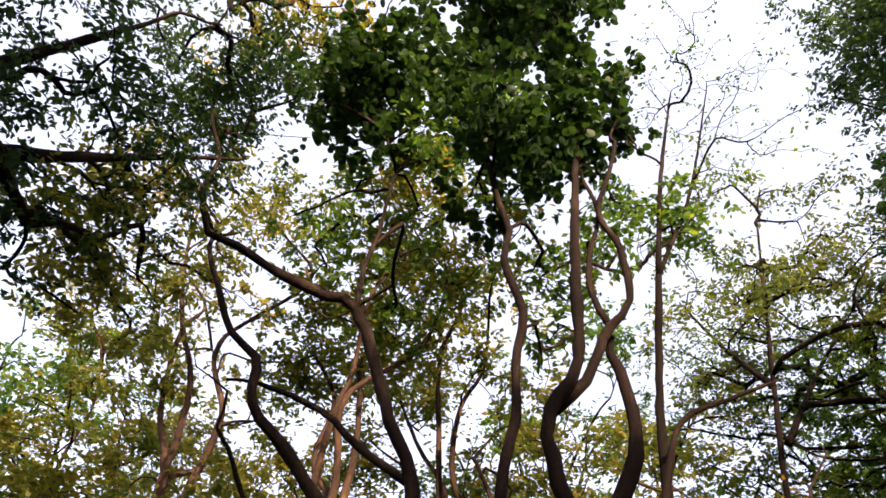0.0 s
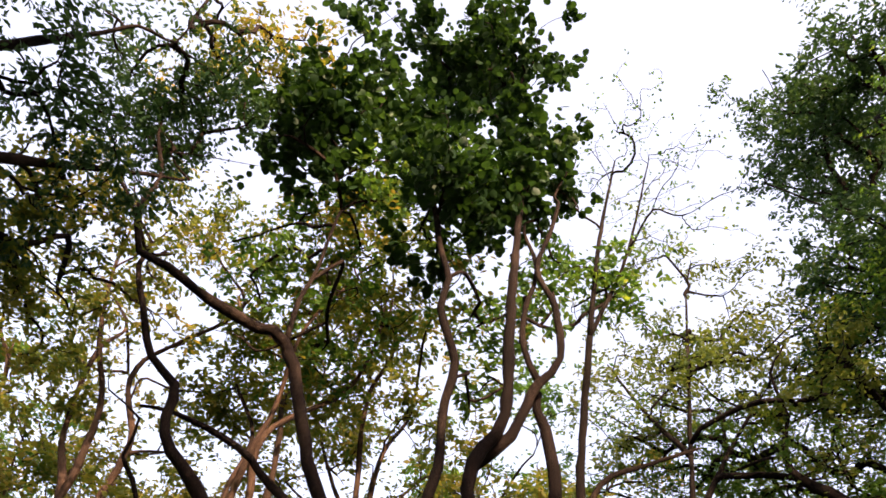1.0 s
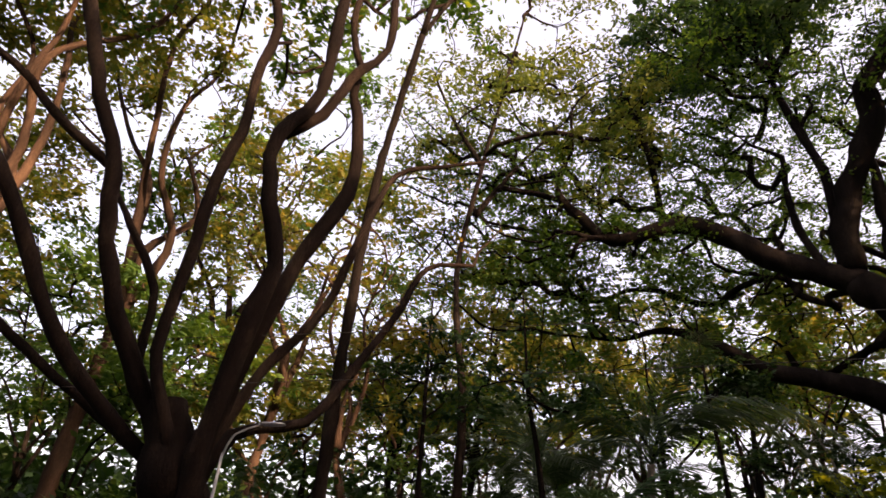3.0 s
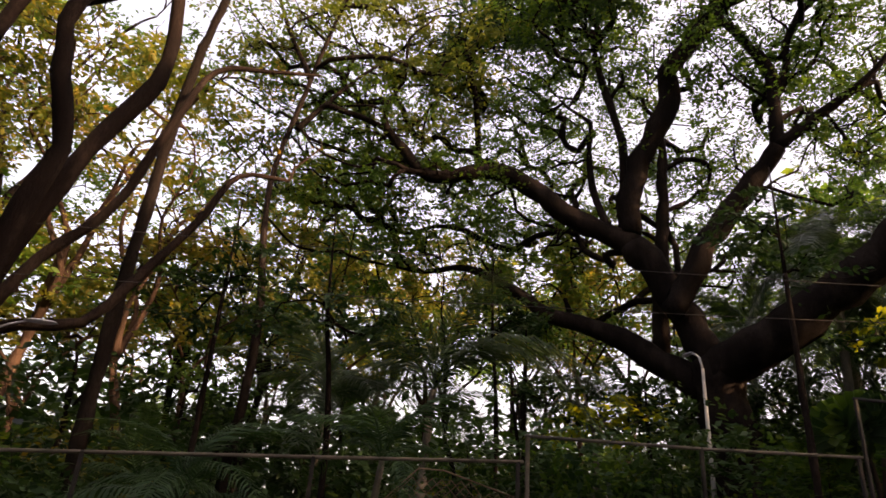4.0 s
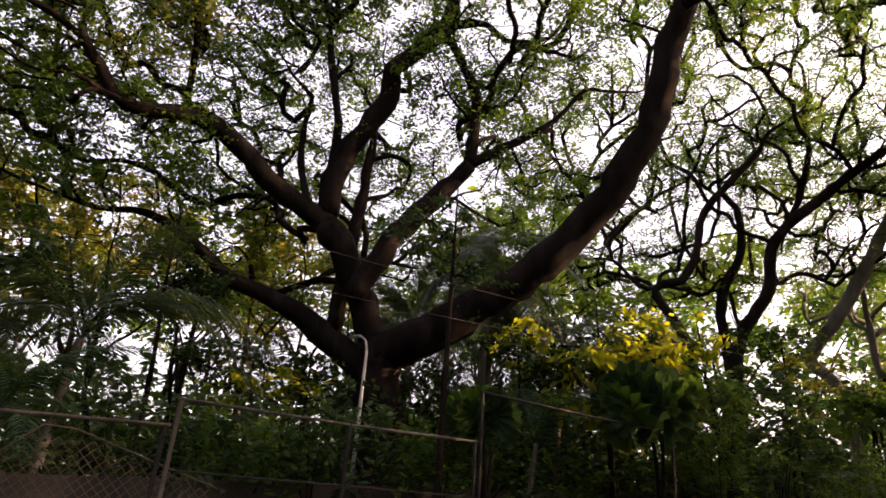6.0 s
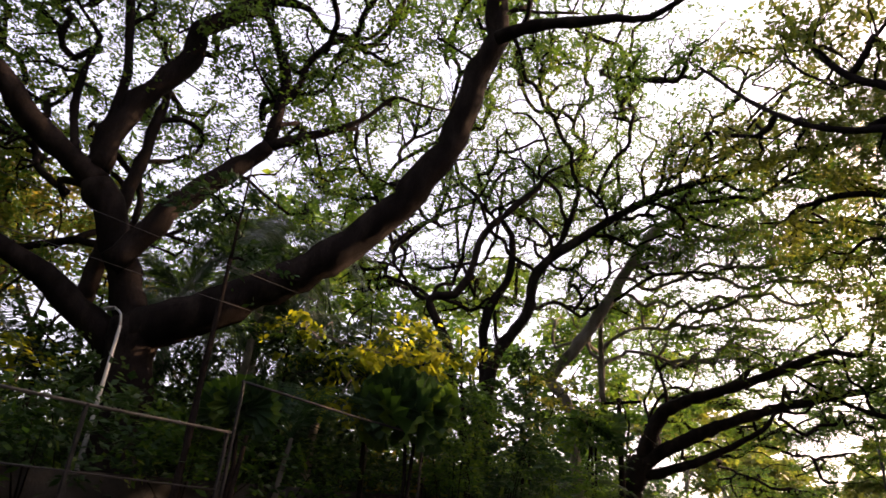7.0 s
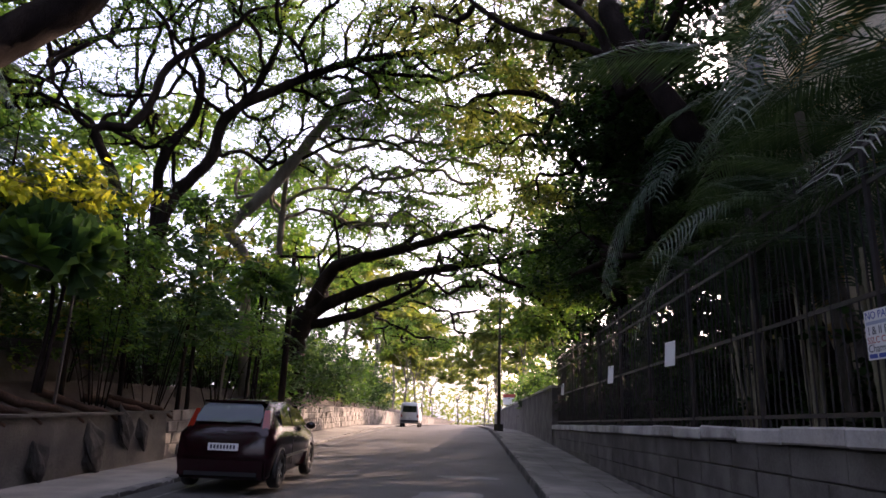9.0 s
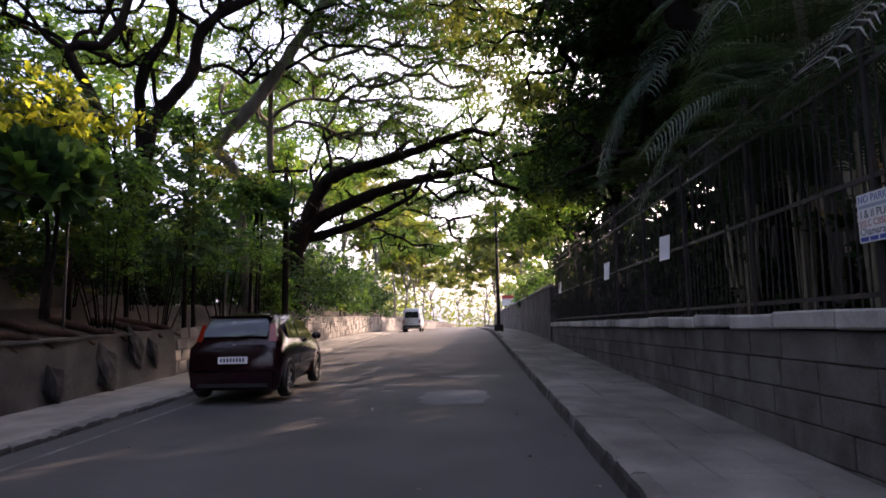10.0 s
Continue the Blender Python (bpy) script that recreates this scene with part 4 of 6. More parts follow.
text("Chamarajpet", 0.095, INK_DARK, sign, -0.006, -0.02, 0.065)
part("faint_line", boxes_mesh("bar", [(-0.0055, -0.004, -0.62, -0.02, 0.3, 0.33)], plain("pale_ink", (0.35, 0.38, 0.5), 0.7)), sign)
for k in range(5):
    part("printed_block", boxes_mesh("bar", [(-0.0055, -0.004, -0.02 - 0.13 * k - 0.11, -0.02 - 0.13 * k, 0.012, 0.05)], INK_BLUE), sign)

# park fence on the left-hand wall: three stretches of pipe rail on posts that step up with the bank
FX = LEFT_WALL - 0.2
for name, y0, y1, zt, z1 in (("pipe_fence", -9.0, 2.45, 1.88, 2.66), ("pipe_fence", 2.5, 6.95, 2.95, 3.13), ("pipe_fence", 7.0, 12.2, 3.88, 4.06)):
    fence = tagged(new(name), "weathered pipe rail fence on posts along the park wall", "fence", "fence stretches along the park")
    fence.location = (FX, y0, rise(y0) + 1.15)
    b = rise(y0) + 1.15
    n = max(2, round((y1 - y0) / 2.3)) if y0 < 5 else 1
    for k in range(n + 1):
        y = (y1 - y0 - 0.06) * k / n
        h = zt + (z1 - zt) * k / n - b
        part("post", boxes_mesh("post", [(-0.022, 0.022, y - 0.022, y + 0.022, -0.3, h)], POST if k == 0 and y0 < 5 else IRON, 0.006), fence)
    v, f = tube(np.array([(0.0, -0.03, zt - b, 0.021), (0.0, (y1 - y0) * 0.5, (zt + z1) / 2 - b - 0.02, 0.021), (0.0, y1 - y0, z1 - b, 0.021)]), 8)
    part("top_rail", mesh_of("rail", v, f, POST if y0 < 5 else IRON), fence)
    if y0 > 5:
        continue
    v, f = tube(np.array([(0.0, -0.03, zt - b - 0.75, 0.012), (0.0, y1 - y0, z1 - b - 0.78, 0.012)]), 6)
    part("lower_rail", mesh_of("rail", v, f, IRON), fence)


def chain_link():
    """Diamond netting with a slanting upper edge, sagging behind the fence."""
    net = tagged(new("chain_link_net"), "sunlit brown chain link netting with a slanting torn edge", "fence")
    net.location = (FX - 0.25, 0, 1.2)
    v, f = [], []
    a, y0, y1 = 0.11, -6.0, 3.2

    def top(y):
        return 0.62 if y < 0.62 else min(1.3, 0.62 + (y - 0.62)) if y < 1.6 else 1.3 - (y - 1.6) * 0.26
    k = y0 - 2.0
    while k < y1 + 2.0:
        for sgn in (1, -1):
            run = []
            for s in range(13):
                z = s * 0.11
                y = k + sgn * z
                if y0 <= y <= y1 and z <= top(y):
                    run.append((0.03 * math.sin(y * 2.1 + z * 3), y, z, 0.0045))
                elif len(run) > 1:
                    break
            if len(run) > 1:
                tube(np.array(run), 4, v, f)
        k += a
    tagged(part("netting", mesh_of("netting", v, f, WIRE, False), net), kind="stuff")
    edge = [(0, y0 + (y1 - y0) * i / 160, top(y0 + (y1 - y0) * i / 160) + 0.01, 0.009) for i in range(161)]
    v, f = tube(np.array(edge), 6)
    part("edge_wire", mesh_of("edge", v, f, WIRE), net)
    part("post", boxes_mesh("post", [(-0.03, 0.03, 0.5, 0.56, -0.3, 0.62)], POST, 0.006), net)


chain_link()


# ---------------------------------------------------------------- building behind the railing
PANE = rough_surface("dusty_dark_window_glass", [(0.012, 0.013, 0.014), (0.025, 0.026, 0.027), (0.05, 0.05, 0.048)], 1.5, 30, 0.5, 0.1, 0.002, gloss=0.15)


def building():
    b = tagged(new("building"), "cream plastered building with ochre bands behind the palms", "building")
    b.location = (8.2, 3.0, 0.4)
    # unseen rear length and upper height are added to shade the park
    part("wall", boxes_mesh("wall", [(0, 8, -30, 16.3, 0, 16.3)], CREAM, 0.02), b)
    part("roof", boxes_mesh("roof", [(-0.6, 8.4, -30.4, 16.7, 16.3, 16.55)], CREAM, 0.02), b)
    for z in (3.4, 6.7, 10.0, 13.3):
        part("band", boxes_mesh("band", [(-0.12, 0, 0, 16.3, z, z + 0.35)], OCHRE, 0.01), b)
    for fl in range(5):
        for k in range(6):
            y, z = 1.0 + 2.7 * k, 1.0 + 3.3 * fl
            w = part("window", boxes_mesh("frame", [(-0.05, 0.0, y, y + 0.09, z, z + 1.5), (-0.05, 0, y + 1.21, y + 1.3, z, z + 1.5), (-0.05, 0, y + 0.09, y + 1.21, z + 1.42, z + 1.5), (-0.08, 0, y - 0.05, y + 1.35, z - 0.08, z)], OCHRE, 0.004), b)
            part("pane", boxes_mesh("pane", [(-0.02, 0.0, y + 0.09, y + 1.21, z, z + 1.42)], PANE), w)
    for k in range(7):
        part("pilaster", boxes_mesh("pilaster", [(-0.25, 0, 0.2 + 2.7 * k - 0.2, 0.2 + 2.7 * k + 0.2, 0, 16.3)], CREAM, 0.015), b)


building()


# ---------------------------------------------------------------- palms and undergrowth
def frond_mesh(length, arch, leaflet, pairs, seed, material, ragged=0.0, width=0.55):
    """An arching midrib along +x with two rows of leaflets, as one frond."""
    rng = np.random.default_rng(seed)
    t = np.linspace(0, 1, 14)
    line = np.stack([length * (t - 0.18 * arch * t ** 3), 0 * t, length * arch * (0.55 * t - 1.05 * t * t), 0.018 * (1 - 0.85 * t)], axis=1)
    v, f = tube(line, 5)
    u = np.linspace(0.14, 0.985, pairs)
    px, pz = np.interp(u, t, line[:, 0]), np.interp(u, t, line[:, 2])
    dx, dz = np.gradient(px), np.gradient(pz)
    dn = np.hypot(dx, dz)
    verts, faces = list(map(tuple, v)), list(f)
    for i in range(pairs):
        tx, tz = dx[i] / dn[i], dz[i] / dn[i]
        for s in (-1, 1):
            if rng.random() < ragged:
                continue
            l = leaflet * (math.sin(math.pi * (0.12 + 0.8 * u[i])) ** 0.6) * rng.uniform(0.85, 1.1)
            d = Vector((tx * 0.6, s * width * 1.5, tz * 0.6 - 0.1 + rng.normal(0, 0.08))).normalized()
            p = Vector((px[i], 0, pz[i]))
            w = Vector((tx, 0, tz)) * (0.012 + 0.012 * l)
            mid, tip = p + d * l * 0.5, p + d * l + Vector((0, 0, -0.35 * l))
            k = len(verts)
            verts += [tuple(p - w * 0.5), tuple(p + w * 0.5), tuple(mid + w), tuple(tip), tuple(mid - w)]
            faces += [(k, k + 1, k + 2, k + 4), (k + 4, k + 2, k + 3)]
    return mesh_of("frond", verts, faces, material, False)


FRONDS = {k: [frond_mesh(l, a, ll, n, 40 + k * 7 + i, m, rag) for i, a in enumerate(arcs)]
          for k, (l, arcs, ll, n, m, rag) in enumerate(((2.6, (0.8, 1.15, 1.5), 0.6, 40, PALM, 0.03), (3.6, (0.7, 1.1, 1.5), 0.8, 58, PALM, 0.03), (1.7, (0.7, 1.1), 0.4, 30, LEAF_COOL, 0.0)))}


def palm(name, base, height, kind, count, label, seed, stem=0.07, lean=(0, 0), tilt=(20, 75)):
    rng = np.random.default_rng(seed)
    p = tagged(new(name), label, "palm")
    p.location = base
    top = Vector((lean[0], lean[1], height))
    line = smooth_line([(0, 0, -0.3, stem * 1.3), (lean[0] * 0.3, lean[1] * 0.3, height * 0.5, stem), (*top, stem * 0.8)], 0.12, 0.0)
    line[::2, 3] *= 1.07
    v, f = tube(line, 9)
    part("stem", mesh_of("stem", v, f, BARK if height > 8 else BARK_GREY), p)
    for i in range(count):
        a = 360 * i / count * 1.0 + rng.uniform(-18, 18)
        e = rng.uniform(*tilt)
        m = Matrix.Translation(top) @ pose(0, 0, 0, 0, -e, a) @ Matrix.Diagonal((*([rng.uniform(0.8, 1.15)] * 3), 1))
        part("frond", FRONDS[kind][i % len(FRONDS[kind])], p, m=m)
    return p


for i, (x, y, h, k, c, tilt) in enumerate(((4.9, 6.8, 3.2, 0, 9, (15, 75)), (5.2, 8.8, 3.6, 0, 10, (10, 75)), (4.9, 11.0, 3.0, 0, 10, (20, 80)), (6.8, 11.0, 6.4, 1, 7, (-15, 50)), (6.0, 13.6, 6.0, 1, 8, (-10, 60)),
                                           (4.9, 15.6, 3.2, 0, 10, (30, 80)), (5.6, 18.0, 4.6, 0, 11, (20, 80)), (4.7, 5.0, 2.8, 0, 9, (20, 80)), (5.6, 6.9, 5.4, 1, 8, (-10, 55)), (4.7, 8.6, 5.3, 1, 7, (5, 50)))):
    palm("areca_palm", (x, y, rise(y) + 0.5), h, k, c, "dark arching palm behind the iron railing", 60 + i, 0.075, (random.Random(i).uniform(-0.6, 0.3), 0.2), tilt)
palm("tall_palm", (4.25, 19.0, 0.95), 14.2, 1, 38, "tall dark palm with shaggy hanging fronds", 99, 0.13, (0, 0), (-85, 35))
for i, (x, y, h, k, c) in enumerate(((-9.0, 0.9, 1.6, 2, 11), (-8.6, -1.4, 0.9, 2, 10), (-13.5, 2.3, 3.4, 1, 11), (-15.5, 0.2, 3.2, 1, 11), (-12.0, -2.6, 1.2, 2, 11), (-9.2, 9.8, 1.5, 2, 9), (-9.6, 15.5, 2.0, 2, 10), (-8.8, 20.0, 1.6, 2, 9), (-17, 7.5, 3.2, 0, 10), (-8.6, 23.0, 1.8, 0, 9))):
    palm("park_palm", (x, y, park(x, y)), h, k, c, "green park palm with arching fronds among the trees", 80 + i, 0.09 if k == 1 else 0.05, (0.1, 0.1), (0, 70))


for i, (x, y, h) in enumerate(((-13.6, 12.4, 6.6), (-14.6, 13.6, 8.0), (-12.4, 14.2, 4.6), (-15.8, 11.4, 5.4))):
    palm("feather_palm", (x, y, park(x, y)), h, 1, 20, "dark feathery palm beyond the rain tree", 140 + i, 0.11, (0.2, 0.1), (-60, 70))


def fan_leaf(radius, seed, material):
    """A pleated round fan leaf that opens along +x."""
    rng = np.random.default_rng(seed)
    n = 26
    verts, faces = [(0, 0, 0)], []
    for i in range(n + 1):
        a = radians(-130 + 260 * i / n)
        r = radius * (rng.uniform(0.9, 1.04) if i % 2 else 0.88)
        z = 0.05 if i % 2 else -0.02
        verts.append((0.5 * r * math.cos(a), 0.5 * r * math.sin(a), z))
        verts.append((r * math.cos(a), r * math.sin(a), z * 1.5 - 0.1 * radius))
        if i:
            k = 1 + 2 * (i - 1)
            faces += [(0, k, k + 2), (k, k + 1, k + 3, k + 2)]
    return mesh_of("fan", verts, faces, material, False)


FANS = [fan_leaf(0.72, s, (LEAF_COOL, LEAF, LEAF_COOL)[s - 1]) for s in (1, 2, 3)]


def fan_palm(base, height, count, seed, label, scale=1.0, low=-25):
    rng = np.random.default_rng(seed)
    p = tagged(new("fan_palm"), label, "palm")
    p.location = base
    for k in range(2):
        v, f = tube(smooth_line([(0.1 * k, 0, -0.2, 0.05), (0.12 * k + 0.03, 0.05, height * 0.6, 0.04), (0.15 * k, 0.1 * k, height, 0.035)], 0.3), 7)
        part("stem", mesh_of("stem", v, f, BARK), p)
    for i in range(count):
        a, e = 360 * i * 0.382 + rng.uniform(-15, 15), rng.uniform(low, 85)
        d = Matrix.Translation((0, 0, height)) @ pose(0, 0, 0, 0, -e, a)
        reach = rng.uniform(0.45, 0.75) * scale
        v, f = tube(np.array([(0, 0, 0, 0.012), (reach * 0.5, 0, 0.03, 0.01), (reach, 0, 0, 0.008)]), 5)
        stalk = part("stalk", mesh_of("stalk", v, f, LEAF_DARK), p, m=d)
        part("leaf", FANS[i % 3], stalk, m=Matrix.Translation((reach, 0, 0)) @ pose(0, 0, 0, rng.uniform(-75, 75), rng.uniform(-12, 10), 0) @ Matrix.Diagonal((scale, scale, scale, 1)))
    return p


fan_palm((-7.74, 11.78, 2.88)[:2] + (2.1,), 1.75, 24, 1, "large dark fan palm with round pleated leaves", 1.15, 38)
fan_palm((-8.48, 7.91, 2.66)[:2] + (2.2,), 1.1, 12, 2, "small dark fan palm near the park fence", 0.75, 30)
fan_palm((-7.73, 23.78, 3.84)[:2] + (2.4,), 3.6, 12, 3, "green fan palm above the park shrubs", 1.2)


def shrub(base, height, radius, seed, leaf, label, size=0.12, clumps=26, per=55, shape="oval", bare=0.0):
    rng = np.random.default_rng(seed)
    s = tagged(new("shrub"), label, "shrub")
    s.location = base
    tips = []
    v, f = [], []
    for i in range(clumps):
        a, r = rng.uniform(0, 6.28), radius * rng.uniform(0.1, 1) ** 0.6
        z = height * (bare + (1 - bare) * rng.uniform(0.15, 1) * math.sqrt(max(0.05, 1 - (r / radius) ** 2 * 0.6)))
        tip = np.array([math.cos(a) * r, math.sin(a) * r, z])
        tips.append(tip)
        if i % 5 == 0:
            st = np.array([math.cos(a) * r * 0.2, math.sin(a) * r * 0.2, -0.1])
            mid = st * 0.5 + tip * 0.5 + np.array([0, 0, 0.12 * z])
            tube(smooth_line([(*st, 0.016), (*mid, 0.011), (*tip, 0.005)], 0.4), 5, v, f)
    part("stemwork", mesh_of("stemwork", v, f, BARK), s)
    c, ax, nm, sz = spray(np.array(tips), per, radius * 0.26, size, rng, 0.05, 0.8)
    tagged(part("foliage", leaves_mesh("foliage", c, ax, nm, sz, shape, leaf), s), kind="stuff")
    return s


def sapling(base, height, seed, leaf, label, size=0.14, lean=0.3):
    rng = np.random.default_rng(seed)
    dx, dy = rng.normal(0, lean), rng.normal(0, lean)
    limbs = [[(0, 0, -0.3, 0.06), (dx * 0.3, dy * 0.3, height * 0.4, 0.05), (dx, dy, height * 0.7, 0.035)],
             [(dx, dy, height * 0.7, 0.035), (dx * 1.3, dy * 1.3, height, 0.01)]]
    lobes = [(base[0] + dx, base[1] + dy, base[2] + height * 0.75, 0.9, height * 0.22, 16)]
    return tree("sapling", base, limbs, lobes, label, BARK, leaf, per=60, spread=0.32, size=size * 1.1, shape="small", seed=seed)


def undergrowth():
    rng = np.random.default_rng(77)
    for i in range(46):
        y = -9 + i * 1.05 + rng.uniform(-0.4, 0.4)
        if -2.2 < y < 2.6:
            continue
        x = rng.uniform(-11.0, -9.2) if y < 14 else rng.uniform(-10.0, -9.0)
        h = rng.uniform(1.2, 2.2) if y < 16 else rng.uniform(1.8, 3.4)
        shrub((x, y, park(x, y)), h, rng.uniform(0.8, 1.3), 300 + i, (LEAF_COOL, LEAF, LEAF_DARK)[i % 3], "dark leafy park shrub behind the stone wall", 0.16, 26, 36, "small", 0.1)
    for i in range(60):
        b, d = radians(rng.uniform(12, 128)), rng.uniform(13, 30)
        x, y = -math.sin(b) * d, math.cos(b) * d
        if x > -9.5:
            continue
        shrub((x, y, park(x, y)), rng.uniform(1.8, 4.2), rng.uniform(1.2, 2.0), 400 + i, (LEAF_COOL, LEAF, LEAF_DARK, LEAF_GOLD_SUN)[i % 4], "tall tangled shrub in the shade of the park", 0.22, 30, 30, "small", 0.05)
    for i in range(22):
        b, d = radians(rng.uniform(14, 112)), rng.uniform(10.5, 22)
        x, y = -math.sin(b) * d, math.cos(b) * d
        if x > -8.4:
            continue
        sapling((x, y, park(x, y)), rng.uniform(3.5, 7.0), 500 + i, (LEAF_DARK, LEAF, LEAF_COOL)[i % 3], "slender young tree in the park's undergrowth")
    for i in range(24):
        y = 5 + i * 1.1
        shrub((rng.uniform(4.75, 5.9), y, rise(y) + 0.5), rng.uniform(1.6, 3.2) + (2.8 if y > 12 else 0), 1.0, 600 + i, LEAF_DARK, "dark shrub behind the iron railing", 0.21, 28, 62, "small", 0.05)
    for i in range(14):
        y = 32 + i * 3
        shrub((rng.uniform(4.5, 5.6), y, rise(y) + 0.5), rng.uniform(3.4, 5.0), 1.6, 640 + i, (LEAF_DARK, LEAF)[i % 2], "leafy shrub overhanging the tall wall", 0.2, 24, 60, "small", 0.2)


undergrowth()


def wall_hedge():
    """Bushes that lean over the park wall further up the road."""
    rng = np.random.default_rng(91)
    for i in range(20):
        y = 27 + 1.9 * i + rng.uniform(-0.5, 0.5)
        x = rng.uniform(-9.3, -8.3)
        shrub((x, y, park(x, y) - 0.1), rng.uniform(2.2, 4.4), rng.uniform(1.2, 1.7), 820 + i, (LEAF, LEAF_COOL, LEAF_DARK, LEAF_COOL)[i % 4], "leafy bush leaning over the park wall", 0.21, 34, 44, "small", 0.0)
    for i in range(12):
        y = 30 + 4.2 * i
        shrub((-11.6 + rng.uniform(-0.8, 0.8), y, park(-11.6, y)), rng.uniform(4.5, 7.0), 2.2, 850 + i, (LEAF_DARK, LEAF, LEAF_COOL)[i % 3], "tall dense bush behind the park wall", 0.28, 44, 46, "small", 0.0)


wall_hedge()
for i, (bearing, d, h, r) in enumerate(((29, 16.2, 4.0, 1.2), (25.5, 18.0, 4.6, 1.4), (20.5, 21.5, 4.4, 1.4), (43, 19.5, 3.6, 1.0), (52, 18.5, 3.4, 1.0))):
    q = radians(bearing)
    x, y = -math.sin(q) * d, math.cos(q) * d
    shrub((x, y, park(x, y)), h, r, 660 + i, (LEAF, LEAF_COOL)[i % 2], "tall dark evergreen bush with bare lower stems", (0.13, 0.2)[i % 2], 46, (80, 40)[i % 2], ("small", "oval")[i % 2], 0.3)
for i, (bearing, d, h) in enumerate(((31.5, 16.5, 5.6), (27.6, 17.6, 6.0), (22.8, 19.6, 6.4), (18.5, 24.0, 6.0), (36.5, 15.2, 5.2))):
    q = radians(bearing)
    sapling((-math.sin(q) * d, math.cos(q) * d, park(-math.sin(q) * d, math.cos(q) * d)), h, 690 + i, (LEAF_DARK, LEAF)[i % 2], "young park tree with a dark bare stem", 0.16)
for i, (bearing, d, h, r) in enumerate(((52, 20, 5.2, 1.8), (47, 21, 5.6, 1.9), (57, 19.5, 4.6, 1.7), (42, 22, 5.4, 1.9), (38, 20, 4.6, 1.6))):
    q = radians(bearing)
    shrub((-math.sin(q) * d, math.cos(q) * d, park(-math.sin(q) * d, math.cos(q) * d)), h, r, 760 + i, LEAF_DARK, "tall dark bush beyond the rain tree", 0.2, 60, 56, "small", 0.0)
q = radians(23.5)
sapling((-math.sin(q) * 19.4, math.cos(q) * 19.4, park(-7.8, 17.8)), 5.2, 671, LEAF_GOLD_SUN, "young tree with gold leaves in the sun", 0.15)


def far_wood():
    """The depth of the park, too far to tell trees apart."""
    rng = np.random.default_rng(5)
    n = 5600
    b = rng.uniform(radians(8), radians(165), n)
    d = rng.uniform(48, 75, n)
    c = np.stack([-np.sin(b) * d, np.cos(b) * d, 1.5 + 15 * rng.uniform(0, 1, n) ** 1.3], axis=1)
    keep = (c[:, 0] < -10)
    c = c[keep]
    b, d = rng.uniform(radians(14), radians(150), 3000), rng.uniform(30, 46, 3000)
    low = np.stack([-np.sin(b) * d, np.cos(b) * d, 1.2 + 8.5 * rng.uniform(0, 1, 3000) ** 1.2], axis=1)
    b, d = rng.uniform(radians(14), radians(160), 7000), rng.uniform(25, 46, 7000)
    floor = np.stack([-np.sin(b) * d, np.cos(b) * d, 1.0 + 5.5 * rng.uniform(0, 1, 7000) ** 1.1], axis=1)
    c = np.vstack([c[::2], low[low[:, 0] < -10], floor[floor[:, 0] < -11]])
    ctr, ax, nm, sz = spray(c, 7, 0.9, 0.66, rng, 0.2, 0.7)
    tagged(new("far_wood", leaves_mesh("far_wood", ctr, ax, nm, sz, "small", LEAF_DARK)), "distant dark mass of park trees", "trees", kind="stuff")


far_wood()


def far_roadside():
    """Pale trees closing the view where the road goes out of sight."""
    rng = np.random.default_rng(6)
    n = 3600
    b, d = rng.uniform(radians(-14), radians(9), n), rng.uniform(90, 300, n)
    c = np.stack([-np.sin(b) * d, np.cos(b) * d, 1.2 + 13 * rng.uniform(0, 1, n) ** 1.2], axis=1)
    c = c[((c[:, 0] < -11.5) | (c[:, 0] > 8)) | (c[:, 1] > 215)]
    ctr, ax, nm, sz = spray(c, 5, 1.2, 1.1, rng, 0.2, 0.7)
    tagged(new("far_roadside_trees", leaves_mesh("far_roadside", ctr, ax, nm, sz, "oval", LEAF_SUN)), "distant pale green trees along the road", "trees", kind="stuff")


far_roadside()

tree("yellow_sapling", (-9.4, 12.6, 2.1), [
    [(0, 0, -0.3, 0.07), (0.0, 0.1, 1.6, 0.06), (0.1, 0.0, 3.0, 0.04)],
    [(0.1, 0, 3.0, 0.04), (0.3, -0.5, 3.8, 0.02), (0.2, -1.2, 3.9, 0.008)],
    [(0.1, 0, 2.8, 0.03), (0.0, 0.6, 3.4, 0.02), (0.2, 1.3, 3.2, 0.008)],
], [(-8.48, 13.06, 6.56, 0.9, 0.35, 10), (-8.87, 12.22, 5.84, 1.0, 0.4, 11), (-9.4, 11.21, 5.3, 0.9, 0.4, 9), (-8.94, 11.87, 4.86, 0.9, 0.3, 7), (-9.79, 10.87, 5.98, 0.6, 0.35, 5)], "young tree with large sunlit yellow-green leaves", BARK_GREY, LEAF_YELLOW_SUN, per=46, spread=0.34, size=0.19, shape="oval", seed=31, droop=0.5)
tree("yellow_shrub", (-14.5, 6.3, 2.4), [
    [(0, 0, -0.3, 0.07), (0.0, 0.1, 1.2, 0.06), (0.1, 0.0, 2.0, 0.04)],
    [(0.1, 0, 2.0, 0.04), (0.3, -0.3, 2.8, 0.02), (0.2, -0.5, 3.4, 0.008)],
], [(-14.43, 6.43, 4.86, 0.8,0.9,16)], "yellow-green shrub lit by the low sun", BARK_GREY, LEAF_YELLOW_SUN, per=40, spread=0.3, size=0.16, shape="oval", seed=32)

